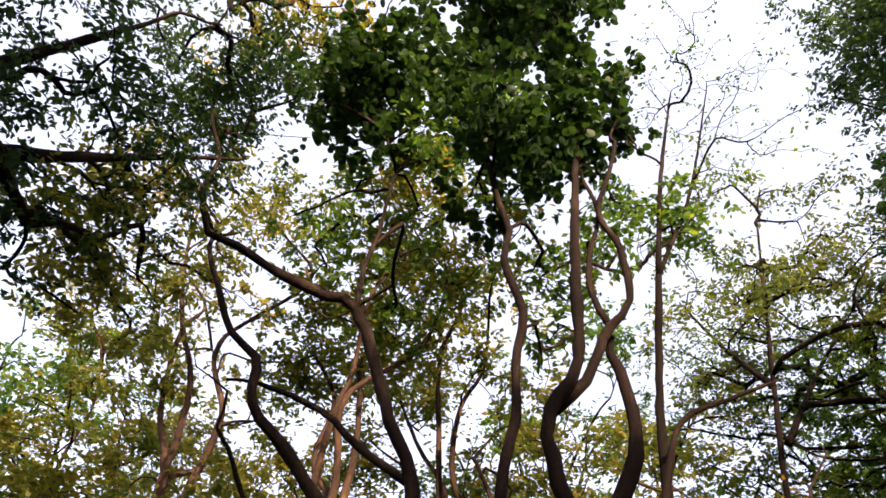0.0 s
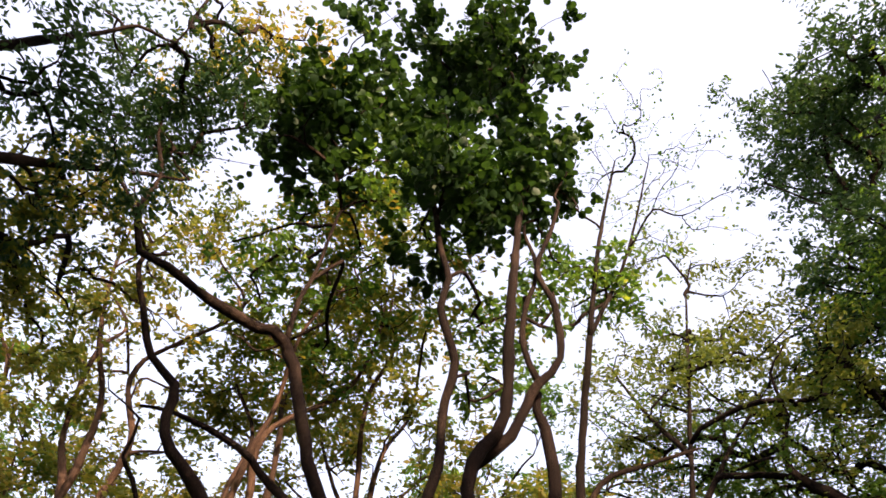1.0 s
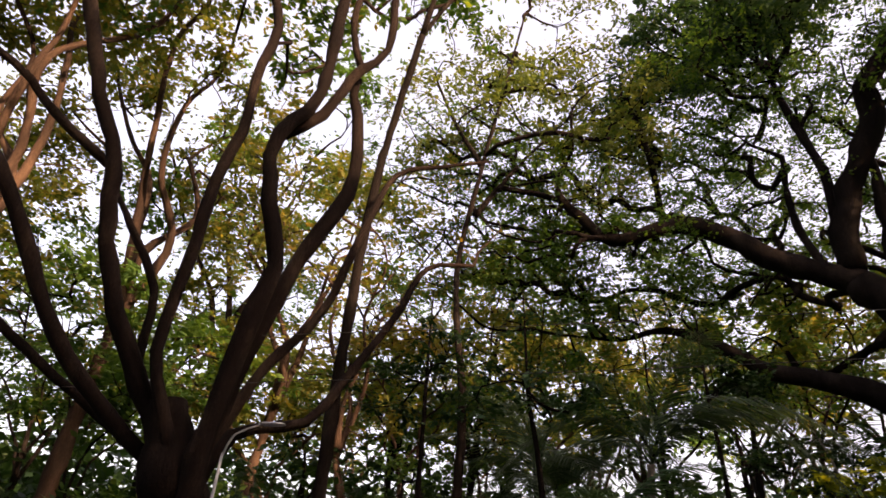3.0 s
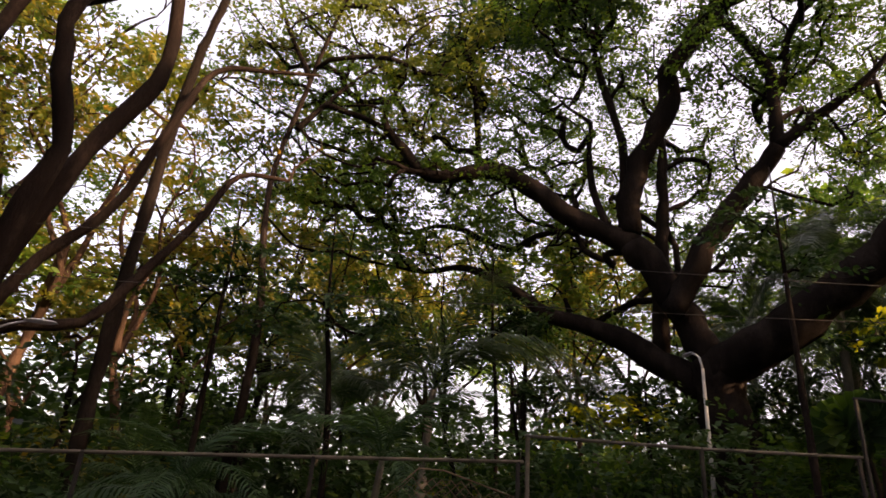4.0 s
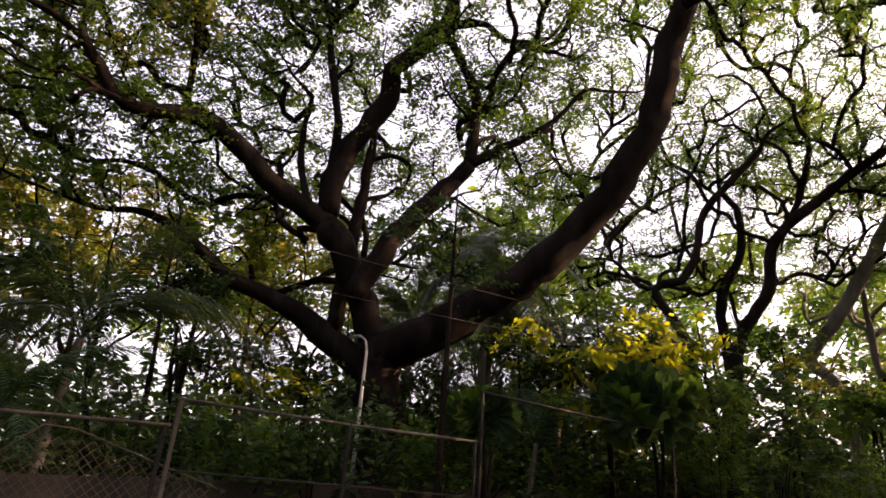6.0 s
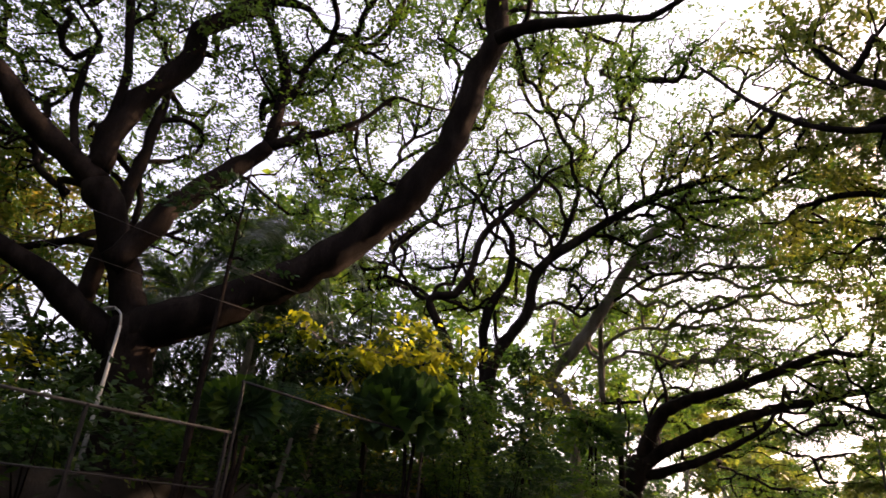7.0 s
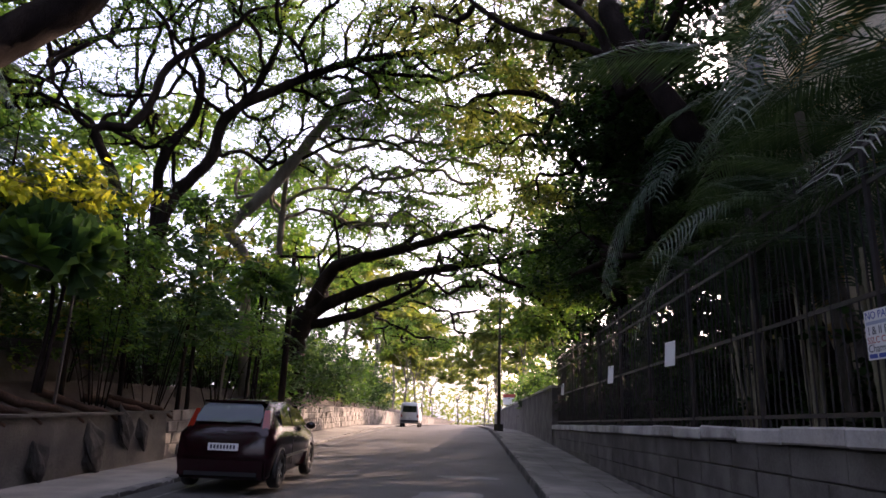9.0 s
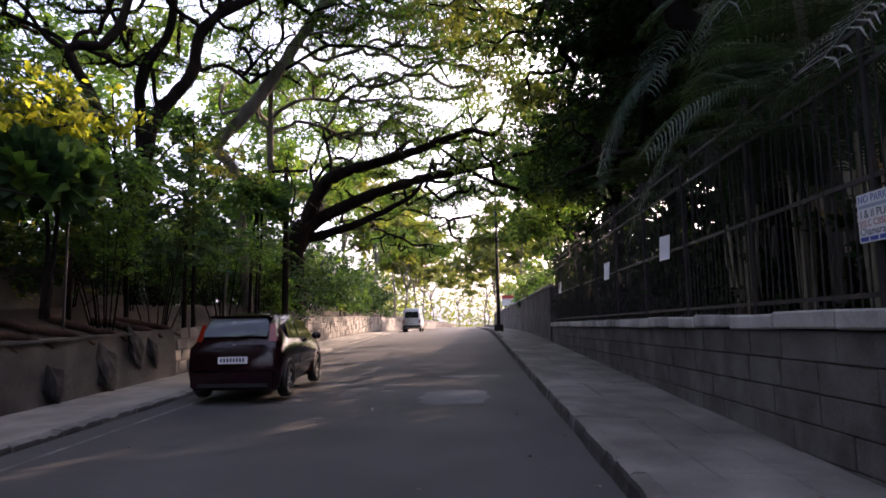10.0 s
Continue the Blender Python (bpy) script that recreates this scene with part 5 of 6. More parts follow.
# trees behind the railing
# sunlit top leaves are set apart by a paler leaf colour
tree("leaning_trunk_tree", (5.3, 10.6, 0.8), [
    [(0, 0, -0.3, 0.36), (0.05, 0.1, 1.6, 0.33), (-0.47, 0.38, 4.07, 0.276), (-0.82, 0.79, 5.20, 0.268), (-1.43, 1.26, 6.63, 0.260), (-1.93, 1.67, 7.78, 0.246), (-2.34, 2.02, 8.87, 0.228), (-2.55, 2.31, 9.86, 0.207)],
    [(-2.33, 2.06, 7.47, 0.116), (-2.62, 2.53, 9.15, 0.111), (-3.08, 3.02, 10.21, 0.101), (-3.88, 3.53, 11.19, 0.090), (-4.40, 3.97, 12.50, 0.077), (-4.85, 4.39, 14.07, 0.061)],
    [(-2.37, 2.58, 8.67, 0.091), (-2.92, 3.32, 9.43, 0.081), (-4.56, 4.13, 10.43, 0.072), (-5.84, 4.77, 11.93, 0.058), (-6.89, 5.32, 13.70, 0.041)],
    [(-1.93, 1.54, 7.90, 0.111), (-1.55, 1.43, 8.59, 0.097), (-1.26, 1.33, 9.23, 0.082), (-0.88, 1.20, 9.77, 0.067)],
    [(-0.9, 1.2, 5.6, 0.16), (-0.6, 3.5, 7.6, 0.12), (-1.0, 6, 9.4, 0.06)],
    [(-1.9, 2.2, 8.4, 0.14), (-1.4, 2.6, 10.6, 0.1), (-0.8, 2.4, 12.6, 0.05)],
], [
    (3.87, 15.52, 7.16, 1.3,1.8,34), (3.88, 14.49, 8.97, 1.1,1.4,26), (4.09, 13.39, 9.73, 1.2,1.2,22), (3.46, 18.68, 6.39, 1.2,1.4,26), (4.23, 12.29, 10.42, 1.6,1.2,24), (4.16, 19.56, 4.82, 1.3,1.4,24), (5.07, 10.88, 11.03, 1.6,1.2,18), (3.63, 18.65, 10.11, 1.1,1.5,34), (4.16, 19.56, 7.76, 1.4,1.6,34), (3.28, 17.70, 12.47, 0.9,1.2,22),
], "dark tree with a leaning trunk behind the railing", BARK, LEAF_DARK, per=60, spread=0.34, size=0.18, shape="small", seed=33, many=1.4, twig=0.012, bough=6, lobes2=[(1.05, 14.96, 12.95, 2.2,1.4,40), (2.48, 12.76, 12.95, 2.0,1.4,30), (-0.28, 16.00, 12.44, 2.2,1.4,36), (0.31, 18.00, 10.82, 1.8,1.2,24), (2.19, 17.87, 10.82, 1.6,1.6,34), (1.74, 19.92, 8.93, 1.6,1.4,30), (2.23, 15.84, 12.44, 1.6,1.2,26)], leaf2=LEAF_SUN, per2=60, size2=0.13)
tree("roadside_tree", (5.2, 30, 1.4), [
    [(0, 0, -0.3, 0.3), (-0.2, 0.2, 2.5, 0.26), (-0.5, 0.4, 4.4, 0.22)],
    [(-0.5, 0.4, 4.4, 0.18), (-2.6, 0.2, 6.2, 0.13), (-4.6, 0, 7.0, 0.09), (-6.6, -0.5, 8.4, 0.04)],
    [(-0.5, 0.4, 4.4, 0.16), (-0.8, -1.5, 7.5, 0.12), (-1.5, -3, 10.5, 0.05)],
], [
    (3.03, 28.84, 6.24, 2.4,1.6,44), (1.77, 28.95, 9.42, 2.6,1.8,40), (2.93, 27.85, 11.29, 2.8,2.0,46), (0.94, 26.98, 13.11, 3.0,1.8,40), (3.90, 27.73, 8.11, 2.2,1.6,36), (2.51, 23.87, 13.88, 2.8,1.6,36),
], "dark leafy roadside tree with a limb across the road", BARK, LEAF, per=54, spread=0.5, size=0.22, shape="small", seed=34, many=1.3)
# y 19.4 and 24.0 are added to block sun from the near road
for i, (x, y, h) in enumerate(((5.2, 17.4, 12.0), (6.9, 16.2, 9.0), (7.2, 19.4, 9.5), (7.3, 24.0, 10.0), (6.7, 21.8, 12.0), (5.6, 25.0, 9.0), (6.6, 28.5, 12.5), (6.2, 33.0, 13.0), (6.6, 38.5, 13.0), (6.2, 44.0, 12.0))):
    wild_tree((x, y, rise(y) + 0.5), h, 2.2 if y < 27 else 3.2, 700 + i, LEAF_DARK if y < 30 else LEAF, BARK, "dense dark green tree behind the wall", per=80, size=0.2, clumps=190, spread=0.5, low=0.18)


def cane_clump(base, seed, count=9):
    """Ringed canes leaning apart, added in a pale lit colour for drooping palm fronds."""
    rng = np.random.default_rng(seed)
    clump = tagged(new("palm_clump"), "pale ringed canes standing in for lit palm fronds behind the railing", "palm")
    clump.location = base
    for i in range(count):
        a, lean, h = rng.uniform(0, 6.28), rng.uniform(0.1, 0.6), rng.uniform(1.9, 2.9)
        dx, dy = 0.35 * math.cos(a) * lean, math.sin(a) * lean
        line = smooth_line([(0.25 * dx, 0.3 * dy, -0.2, 0.034), (0.6 * dx, 0.6 * dy, h * 0.5, 0.03), (dx, dy, h, 0.024)], 0.07, 0.0)
        line[::3, 3] *= 1.16
        v, f = tube(line, 7)
        part("cane", mesh_of("cane", v, f, CANE), clump)
        part("frond", FRONDS[0][i % 3], clump, m=Matrix.Translation((dx, dy, h)) @ pose(0, 0, 0, 0, -rng.uniform(55, 85), math.degrees(a)) @ Matrix.Diagonal((0.75, 0.75, 0.75, 1)))


CANE = rough_surface("lit_palm_cane", [(0.1, 0.095, 0.06), (0.2, 0.185, 0.12), (0.32, 0.29, 0.2)], 3.0, 30, 0.7, 0.3, 0.004)
for i, (x, y) in enumerate(((4.15, 6.9), (4.2, 8.5), (4.15, 10.2))):
    cane_clump((x, y, rise(y) + 0.5), 720 + i)

# ---------------------------------------------------------------- poles, lamps, vehicles


def street_lamp(x, y, height, reach, label, base_box=True, r=0.07):
    lamp = tagged(new("street_lamp"), label, "street lamp")
    lamp.location = (x, y, (rise(y) + 0.14) if x > -7 else park(x, y))
    v, f = tube(np.array([(0, 0, -0.1, r * 1.2), (0, 0, height * 0.5, r), (0, 0, height, r * 0.7)]), 10)
    part("pole", mesh_of("pole", v, f, IRON if base_box else STEEL), lamp)
    v, f = tube(smooth_line([(0, 0, height - 0.05, r * 0.6), (reach * 0.25, 0, height + 0.22, r * 0.5), (reach, 0, height + 0.35, r * 0.45)], 0.15), 8)
    part("arm", mesh_of("arm", v, f, IRON if base_box else STEEL), lamp)
    s = 1 if reach > 0 else -1
    bm = bmesh.new()
    bmesh.ops.create_uvsphere(bm, u_segments=14, v_segments=8, radius=1)
    bmesh.ops.scale(bm, vec=(0.32, 0.11, 0.06) if base_box else (0.17, 0.06, 0.025), verts=bm.verts[:])
    me = bpy.data.meshes.new("head")
    bm.to_mesh(me)
    bm.free()
    me.materials.append(STEEL)
    part("lamp_head", me, lamp, m=pose(reach + s * (0.25 if base_box else 0.13), 0, height + 0.36))
    if base_box:
        part("base_box", boxes_mesh("box", [(-0.28, 0.28, -0.22, 0.22, -0.02, 0.42)], IRON, 0.02), lamp)
    return lamp


street_lamp(1.72, 42.0, 9.3, -2.8, "tall dark street lamp with an arm over the road", True, 0.1)
street_lamp((-10.29, 6.56, 2.72)[0], (-10.29, 6.56, 2.72)[1], 2.85, -0.3, "slim pale garden lamp post beside the rain tree", False, 0.035)
street_lamp((-7.59, -3.48, 2.38)[0], (-7.59, -3.48, 2.38)[1], 2.25, 0.4, "slim pale garden lamp post beside the fan tree", False, 0.022).rotation_euler = (0, 0, radians(90))

pole = tagged(new("utility_pole"), "dark wooden utility pole with a short crossarm", "pole")
pole.location = (-7.15, 25.5, rise(25.5) + 0.13)
v, f = tube(smooth_line([(0, 0, -0.2, 0.14), (0.02, 0, 3.5, 0.12), (0.0, 0, 7.12, 0.09)], 0.6), 10)
part("shaft", mesh_of("shaft", v, f, BARK), pole)
part("crossarm", boxes_mesh("crossarm", [(-0.85, 0.85, -0.05, 0.05, 6.9, 7.0)], BARK, 0.01), pole)
for k in (-0.75, 0.75):
    v, f = tube(np.array([(k, 0, 7.0, 0.03), (k, 0, 7.1, 0.045), (k, 0, 7.18, 0.02)]), 8)
    part("insulator", mesh_of("insulator", v, f, CAP), pole)


def wire(a, b, sag, r=0.005):
    a, b = np.array(a), np.array(b)
    t = np.linspace(0, 1, 24)
    p = a[None] + (b - a)[None] * t[:, None]
    p[:, 2] -= sag * 4 * t * (1 - t)
    v, f = tube(np.hstack([p, np.full((24, 1), r)]), 4)
    return tagged(new("overhead_wire", mesh_of("wire", v, f, IRON)), "thin dark overhead wire strung along the park", "wire", "overhead wires")


wire((-7.15, 25.5, 7.5), (-8.6, -14, 4.6), 0.5)
wire((-7.15, 25.5, 7.2), (-8.6, -14, 3.9), 0.6)
wire((-7.15, 25.5, 7.4), (-6.9, 70, 8.0), 0.5)


# --- the hatchback: sections across the body, from the rear bumper to the nose
PAINT = rough_surface("maroon_black_car_paint", [(0.008, 0.0012, 0.0025), (0.016, 0.0025, 0.005)], 1.5, 200, 0.12, 0.01, 0.0005, gloss=0.3)
PAINT.node_tree.nodes["Principled BSDF"].inputs["Coat Weight"].default_value = 0.0
WHITE_PAINT = rough_surface("white_van_paint", [(0.4, 0.4, 0.4), (0.5, 0.5, 0.5)], 1.5, 120, 0.3, 0.02, 0.0005)
RUBBER = plain("black_rubber", (0.012, 0.012, 0.012), 0.85)
RIM = plain("grey_alloy", (0.35, 0.35, 0.36), 0.35, 0.9)
TAIL = plain("red_lamp_glass", (0.2, 0.018, 0.008), 0.2)
# blue-grey base and part metal put a sky reflection into the pane
SKY_GLASS = plain("sky_reflection_glass", (0.22, 0.25, 0.29), 0.02, 0.45, 1.0)
SKY_GLASS.node_tree.nodes["Principled BSDF"].inputs["Specular IOR Level"].default_value = 1.0
PLATE = plain("plate_white", (0.72, 0.72, 0.7), 0.45)
TRIM = plain("black_plastic", (0.015, 0.015, 0.016), 0.5)
SEAT = plain("dark_cabin", (0.012, 0.012, 0.013), 0.9)


def loft(sections, material, name):
    """A closed skin through rings of equal count; sections: list of lists of (x, y, z)."""
    k = len(sections[0])
    v = [p for s in sections for p in s]
    f = [(i * k + j, i * k + (j + 1) % k, (i + 1) * k + (j + 1) % k, (i + 1) * k + j) for i in range(len(sections) - 1) for j in range(k)]
    f += [tuple(reversed(range(k))), tuple((len(sections) - 1) * k + j for j in range(k))]
    me = mesh_of(name, v, f, material)
    bm = bmesh.new()
    bm.from_mesh(me)
    bmesh.ops.recalc_face_normals(bm, faces=bm.faces[:])
    bm.to_mesh(me)
    bm.free()
    me.shade_smooth()
    return me


def ring(y, w_low, w_mid, w_belt, z_low, z_mid, z_belt, w_top, z_top, crown=0.03):
    half = [(w_low * 0.9, y, z_low), (w_low, y, z_low + 0.06), (w_mid, y, z_mid), (w_belt, y, z_belt), (w_belt * 0.3 + w_top * 0.7 + 0.02, y, z_belt * 0.45 + z_top * 0.55), (w_top, y, z_top - 0.03), (w_top * 0.85, y, z_top), (w_top * 0.4, y, z_top + crown)]
    return half + [(-x, yy, z) for x, yy, z in reversed(half)]


def wheel(parent, x, y, r, side):
    w = part("wheel", None, parent, m=pose(x, y, r))
    prof = [(0.62 * r, -0.09), (0.92 * r, -0.095), (r, -0.06), (r, 0.06), (0.92 * r, 0.095), (0.62 * r, 0.09)]
    n = 28
    vv = [(px, pr * math.cos(2 * math.pi * i / n), pr * math.sin(2 * math.pi * i / n)) for i in range(n) for pr, px in prof]
    ff = [(i * 6 + j, i * 6 + (j + 1) % 6, ((i + 1) % n) * 6 + (j + 1) % 6, ((i + 1) % n) * 6 + j) for i in range(n) for j in range(6)]
    part("tyre", mesh_of("tyre", vv, ff, RUBBER), w)
    bm = bmesh.new()
    bmesh.ops.create_cone(bm, cap_ends=True, segments=28, radius1=0.63 * r, radius2=0.63 * r, depth=0.1, matrix=Matrix.Rotation(radians(90), 4, "Y"))
    me = bpy.data.meshes.new("hub")
    bm.to_mesh(me)
    bm.free()
    me.materials.append(TRIM)
    part("hub", me, w)
    rows = bmesh.new()
    for i in range(6):
        a = 2 * math.pi * i / 6
        bmesh.ops.create_cube(rows, size=1, matrix=Matrix.Translation((side * 0.06, 0, 0)) @ Matrix.Rotation(a, 4, "X") @ Matrix.Translation((0, 0, 0.32 * r)) @ Matrix.Diagonal((0.03, 0.16 * r, 0.58 * r, 1)))
    me = bpy.data.meshes.new("rim")
    rows.to_mesh(me)
    rows.free()
    me.materials.append(RIM)
    part("rim", me, w)
    return w


def panel(name, corners, material, parent, thick=0.012):
    """A pane with thickness from its corner points, in order."""
    c = [Vector(p) for p in corners]
    nrm = (c[1] - c[0]).cross(c[2] - c[0]).normalized() * thick
    k = len(c)
    v = [tuple(p) for p in c] + [tuple(p + nrm) for p in c]
    f = [tuple(reversed(range(k))), tuple(range(k, 2 * k))] + [(i, (i + 1) % k, k + (i + 1) % k, k + i) for i in range(k)]
    return part(name, mesh_of(name, v, f, material, False), parent)


def hatchback(x, y):
    car = tagged(new("parked_car"), "dark maroon hatchback parked beside the kerb", "car")
    car.matrix_world = pose(x, y, rise(y + 2) - 0.06 + 0.06, 1.66, 0, 1.2)
    part("body", loft([
        ring(0.00, 0.66, 0.74, 0.72, 0.22, 0.48, 0.76, 0.60, 0.90, 0.015),
        ring(0.05, 0.76, 0.81, 0.79, 0.19, 0.52, 0.86, 0.66, 1.00, 0.025),
        ring(0.15, 0.79, 0.835, 0.82, 0.18, 0.56, 0.93, 0.65, 1.10, 0.025),
        ring(0.36, 0.80, 0.835, 0.83, 0.22, 0.6, 0.97, 0.60, 1.34, 0.025),
        ring(0.58, 0.80, 0.84, 0.835, 0.22, 0.6, 0.97, 0.58, 1.455, 0.03),
        ring(1.10, 0.80, 0.84, 0.84, 0.21, 0.6, 0.95, 0.58, 1.49, 0.035),
        ring(1.80, 0.80, 0.84, 0.84, 0.21, 0.6, 0.93, 0.58, 1.495, 0.035),
        ring(2.40, 0.80, 0.84, 0.83, 0.21, 0.6, 0.92, 0.57, 1.42, 0.035),
        ring(2.90, 0.80, 0.83, 0.82, 0.21, 0.6, 0.91, 0.60, 1.13, 0.03),
        ring(3.15, 0.80, 0.83, 0.81, 0.21, 0.58, 0.88, 0.62, 0.99, 0.03),
        ring(3.60, 0.79, 0.82, 0.77, 0.21, 0.55, 0.80, 0.60, 0.88, 0.03),
        ring(3.90, 0.72, 0.77, 0.68, 0.22, 0.48, 0.68, 0.52, 0.74, 0.02),
        ring(4.03, 0.58, 0.62, 0.54, 0.28, 0.44, 0.58, 0.42, 0.62, 0.01)], PAINT, "body"), car)
    # glass
    panel("rear_window", [(-0.565, 0.112, 1.125), (0.565, 0.112, 1.125), (0.575, 0.2, 1.22), (0.53, 0.36, 1.385), (0.47, 0.41, 1.432), (-0.47, 0.41, 1.432), (-0.53, 0.36, 1.385), (-0.575, 0.2, 1.22)], SKY_GLASS, car, 0.014)
    for s in (1, -1):
        order = (lambda q: q) if s > 0 else (lambda q: list(reversed(q)))
        panel("rear_side_window", order([(s * 0.785, 0.75, 1.06), (s * 0.79, 1.45, 1.05), (s * 0.665, 1.45, 1.40), (s * 0.68, 0.85, 1.37)]), GLASS, car)
        panel("front_side_window", order([(s * 0.79, 1.53, 1.05), (s * 0.785, 2.75, 1.02), (s * 0.665, 2.3, 1.36), (s * 0.665, 1.53, 1.40)]), GLASS, car)
        lamp = panel("tail_lamp", order([(s * 0.60, 0.115, 1.03), (s * 0.715, 0.17, 1.02), (s * 0.655, 0.34, 1.33), (s * 0.575, 0.30, 1.33)]) if s > 0 else [(-0.575, 0.30, 1.33), (-0.655, 0.34, 1.33), (-0.715, 0.17, 1.02), (-0.60, 0.115, 1.03)], TAIL, car, 0.02)
        tagged(lamp, "red upright tail lamp")
        bm = bmesh.new()
        bmesh.ops.create_uvsphere(bm, u_segments=12, v_segments=8, radius=1)
        bmesh.ops.scale(bm, vec=(0.1, 0.06, 0.075), verts=bm.verts[:])
        me = bpy.data.meshes.new("mirror")
        bm.to_mesh(me)
        bm.free()
        me.materials.append(PAINT)
        part("mirror", me, car, m=pose(s * 0.93, 2.55, 1.03))
        part("door_handle", boxes_mesh("handle", [(s * 0.85 - 0.015, s * 0.85 + 0.015, 1.5, 1.68, 0.83, 0.86)], TRIM, 0.006), car)
        part("door_seam", boxes_mesh("seam", [(s * 0.838 - 0.004, s * 0.838 + 0.006, 1.48, 1.488, 0.35, 0.96)], TRIM), car)
        part("sill_strip", boxes_mesh("strip", [(s * 0.842 - 0.01, s * 0.842 + 0.012, 0.98, 2.85, 0.5, 0.55)], TRIM, 0.004), car)
        for yy in (0.66, 3.1):
            wheel(car, s * 0.76, yy, 0.305, s)
            arch = [(s * 0.825, yy + 0.37 * math.cos(a), 0.305 + 0.37 * math.sin(a), 0.028) for a in np.linspace(-0.25, math.pi + 0.25, 17)]
            vv, ff = tube(np.array(arch), 6)
            part("wheel_arch", mesh_of("arch", vv, ff, TRIM), car)
    part("windscreen", mesh_of("windscreen", [(-0.6, 2.52, 1.39), (0.6, 2.52, 1.39), (0.66, 3.08, 1.05), (-0.66, 3.08, 1.05)], [(0, 1, 2, 3)], GLASS), car, m=Matrix.Translation((0, 0.02, 0.015)))
    part("bumper", boxes_mesh("bumper", [(-0.76, 0.76, -0.05, 0.12, 0.2, 0.56)], PAINT, 0.05), car)
    part("bumper_strip", boxes_mesh("strip", [(-0.62, 0.62, -0.058, -0.05, 0.25, 0.32)], SEAT, 0.004), car)
    plate = part("number_plate", boxes_mesh("plate", [(-0.26, 0.26, -0.032, -0.012, 0.66, 0.78)], PLATE, 0.004), car, "white plate")
    for k in range(8):
        part("dark_bar", boxes_mesh("bar", [(-0.22 + k * 0.056, -0.22 + k * 0.056 + 0.035, -0.035, -0.032, 0.69, 0.755)], INK_DARK), plate)
    part("badge", boxes_mesh("badge", [(-0.05, 0.05, 0.03, 0.06, 0.93, 1.0)], RIM, 0.012), car, "round chrome badge")
    part("tailgate_seam", boxes_mesh("seam", [(-0.7, 0.7, 0.005, 0.03, 0.6, 0.608)], TRIM), car)
    part("rear_spoiler", boxes_mesh("spoiler", [(-0.56, 0.56, 0.36, 0.66, 1.455, 1.495)], PAINT, 0.018), car)
    vv, ff = tube(np.array([(0.0, 0.085, 1.12, 0.012), (0.25, 0.1, 1.15, 0.008), (0.42, 0.11, 1.17, 0.006)]), 6)
    part("rear_wiper", mesh_of("wiper", vv, ff, TRIM), car)
    vv, ff = tube(np.array([(0.3, 0.5, 1.5, 0.006), (0.3, 0.3, 1.72, 0.003)]), 5)
    part("aerial", mesh_of("aerial", vv, ff, TRIM), car)
    part("underbody", boxes_mesh("underbody", [(-0.7, 0.7, 0.15, 3.8, 0.18, 0.3)], TRIM, 0.02), car)
    return car


hatchback(-4.2, 11.75)


def minivan(x, y):
    van = tagged(new("parked_van"), "small white van parked further up the road", "van")
    van.location = (x, y, rise(y))
    part("body", loft([
        ring(0.0, 0.66, 0.70, 0.70, 0.36, 0.6, 0.95, 0.58, 1.72, 0.02),
        ring(0.12, 0.72, 0.74, 0.74, 0.3, 0.6, 1.0, 0.64, 1.84, 0.03),
        ring(1.6, 0.72, 0.74, 0.74, 0.28, 0.6, 1.0, 0.64, 1.88, 0.03),
        ring(2.7, 0.72, 0.74, 0.74, 0.28, 0.6, 1.0, 0.62, 1.82, 0.03),
        ring(3.2, 0.72, 0.74, 0.73, 0.28, 0.6, 0.95, 0.6, 1.2, 0.03),
        ring(3.4, 0.66, 0.68, 0.66, 0.32, 0.55, 0.85, 0.55, 1.0, 0.02)], WHITE_PAINT, "body"), van)
    panel("rear_window", [(-0.56, -0.005, 1.12), (0.56, -0.005, 1.12), (0.52, 0.0, 1.6), (-0.52, 0.0, 1.6)], GLASS, van, 0.02)
    for s in (-1, 1):
        part("tail_lamp", boxes_mesh("lamp", [(s * 0.62 - 0.06, s * 0.62 + 0.06, -0.03, 0.02, 0.72, 0.95)], TAIL, 0.01), van)
        part("side_window", boxes_mesh("window", [(s * 0.70 - 0.01, s * 0.70 + 0.01, 0.4, 2.6, 1.15, 1.6)], GLASS, 0.004), van)
        for yy in (0.6, 2.7):
            wheel(van, s * 0.66, yy, 0.27, s)
    part("bumper", boxes_mesh("bumper", [(-0.7, 0.7, -0.08, 0.08, 0.36, 0.54)], TRIM, 0.03), van)
    plate = part("number_plate", boxes_mesh("plate", [(-0.22, 0.22, -0.03, -0.005, 0.62, 0.74)], PLATE, 0.004), van, "white plate")
    part("dark_bar", boxes_mesh("bar", [(-0.18, 0.18, -0.034, -0.03, 0.655, 0.705)], INK_DARK), plate)


minivan(-4.7, 53)

# a small red and white box sign on the far wall
sign2 = tagged(new("wall_sign"), "small red and white sign standing on the far wall", "sign")
sign2.location = (RIGHT_WALL - 0.1, 58, 3.3)
part("panel", boxes_mesh("panel", [(-0.5, 0.5, -0.05, 0.05, 0.0, 0.9)], PAPER, 0.01), sign2)
part("red_band", boxes_mesh("band", [(-0.5, 0.5, -0.056, -0.05, 0.62, 0.9)], INK_RED), sign2)

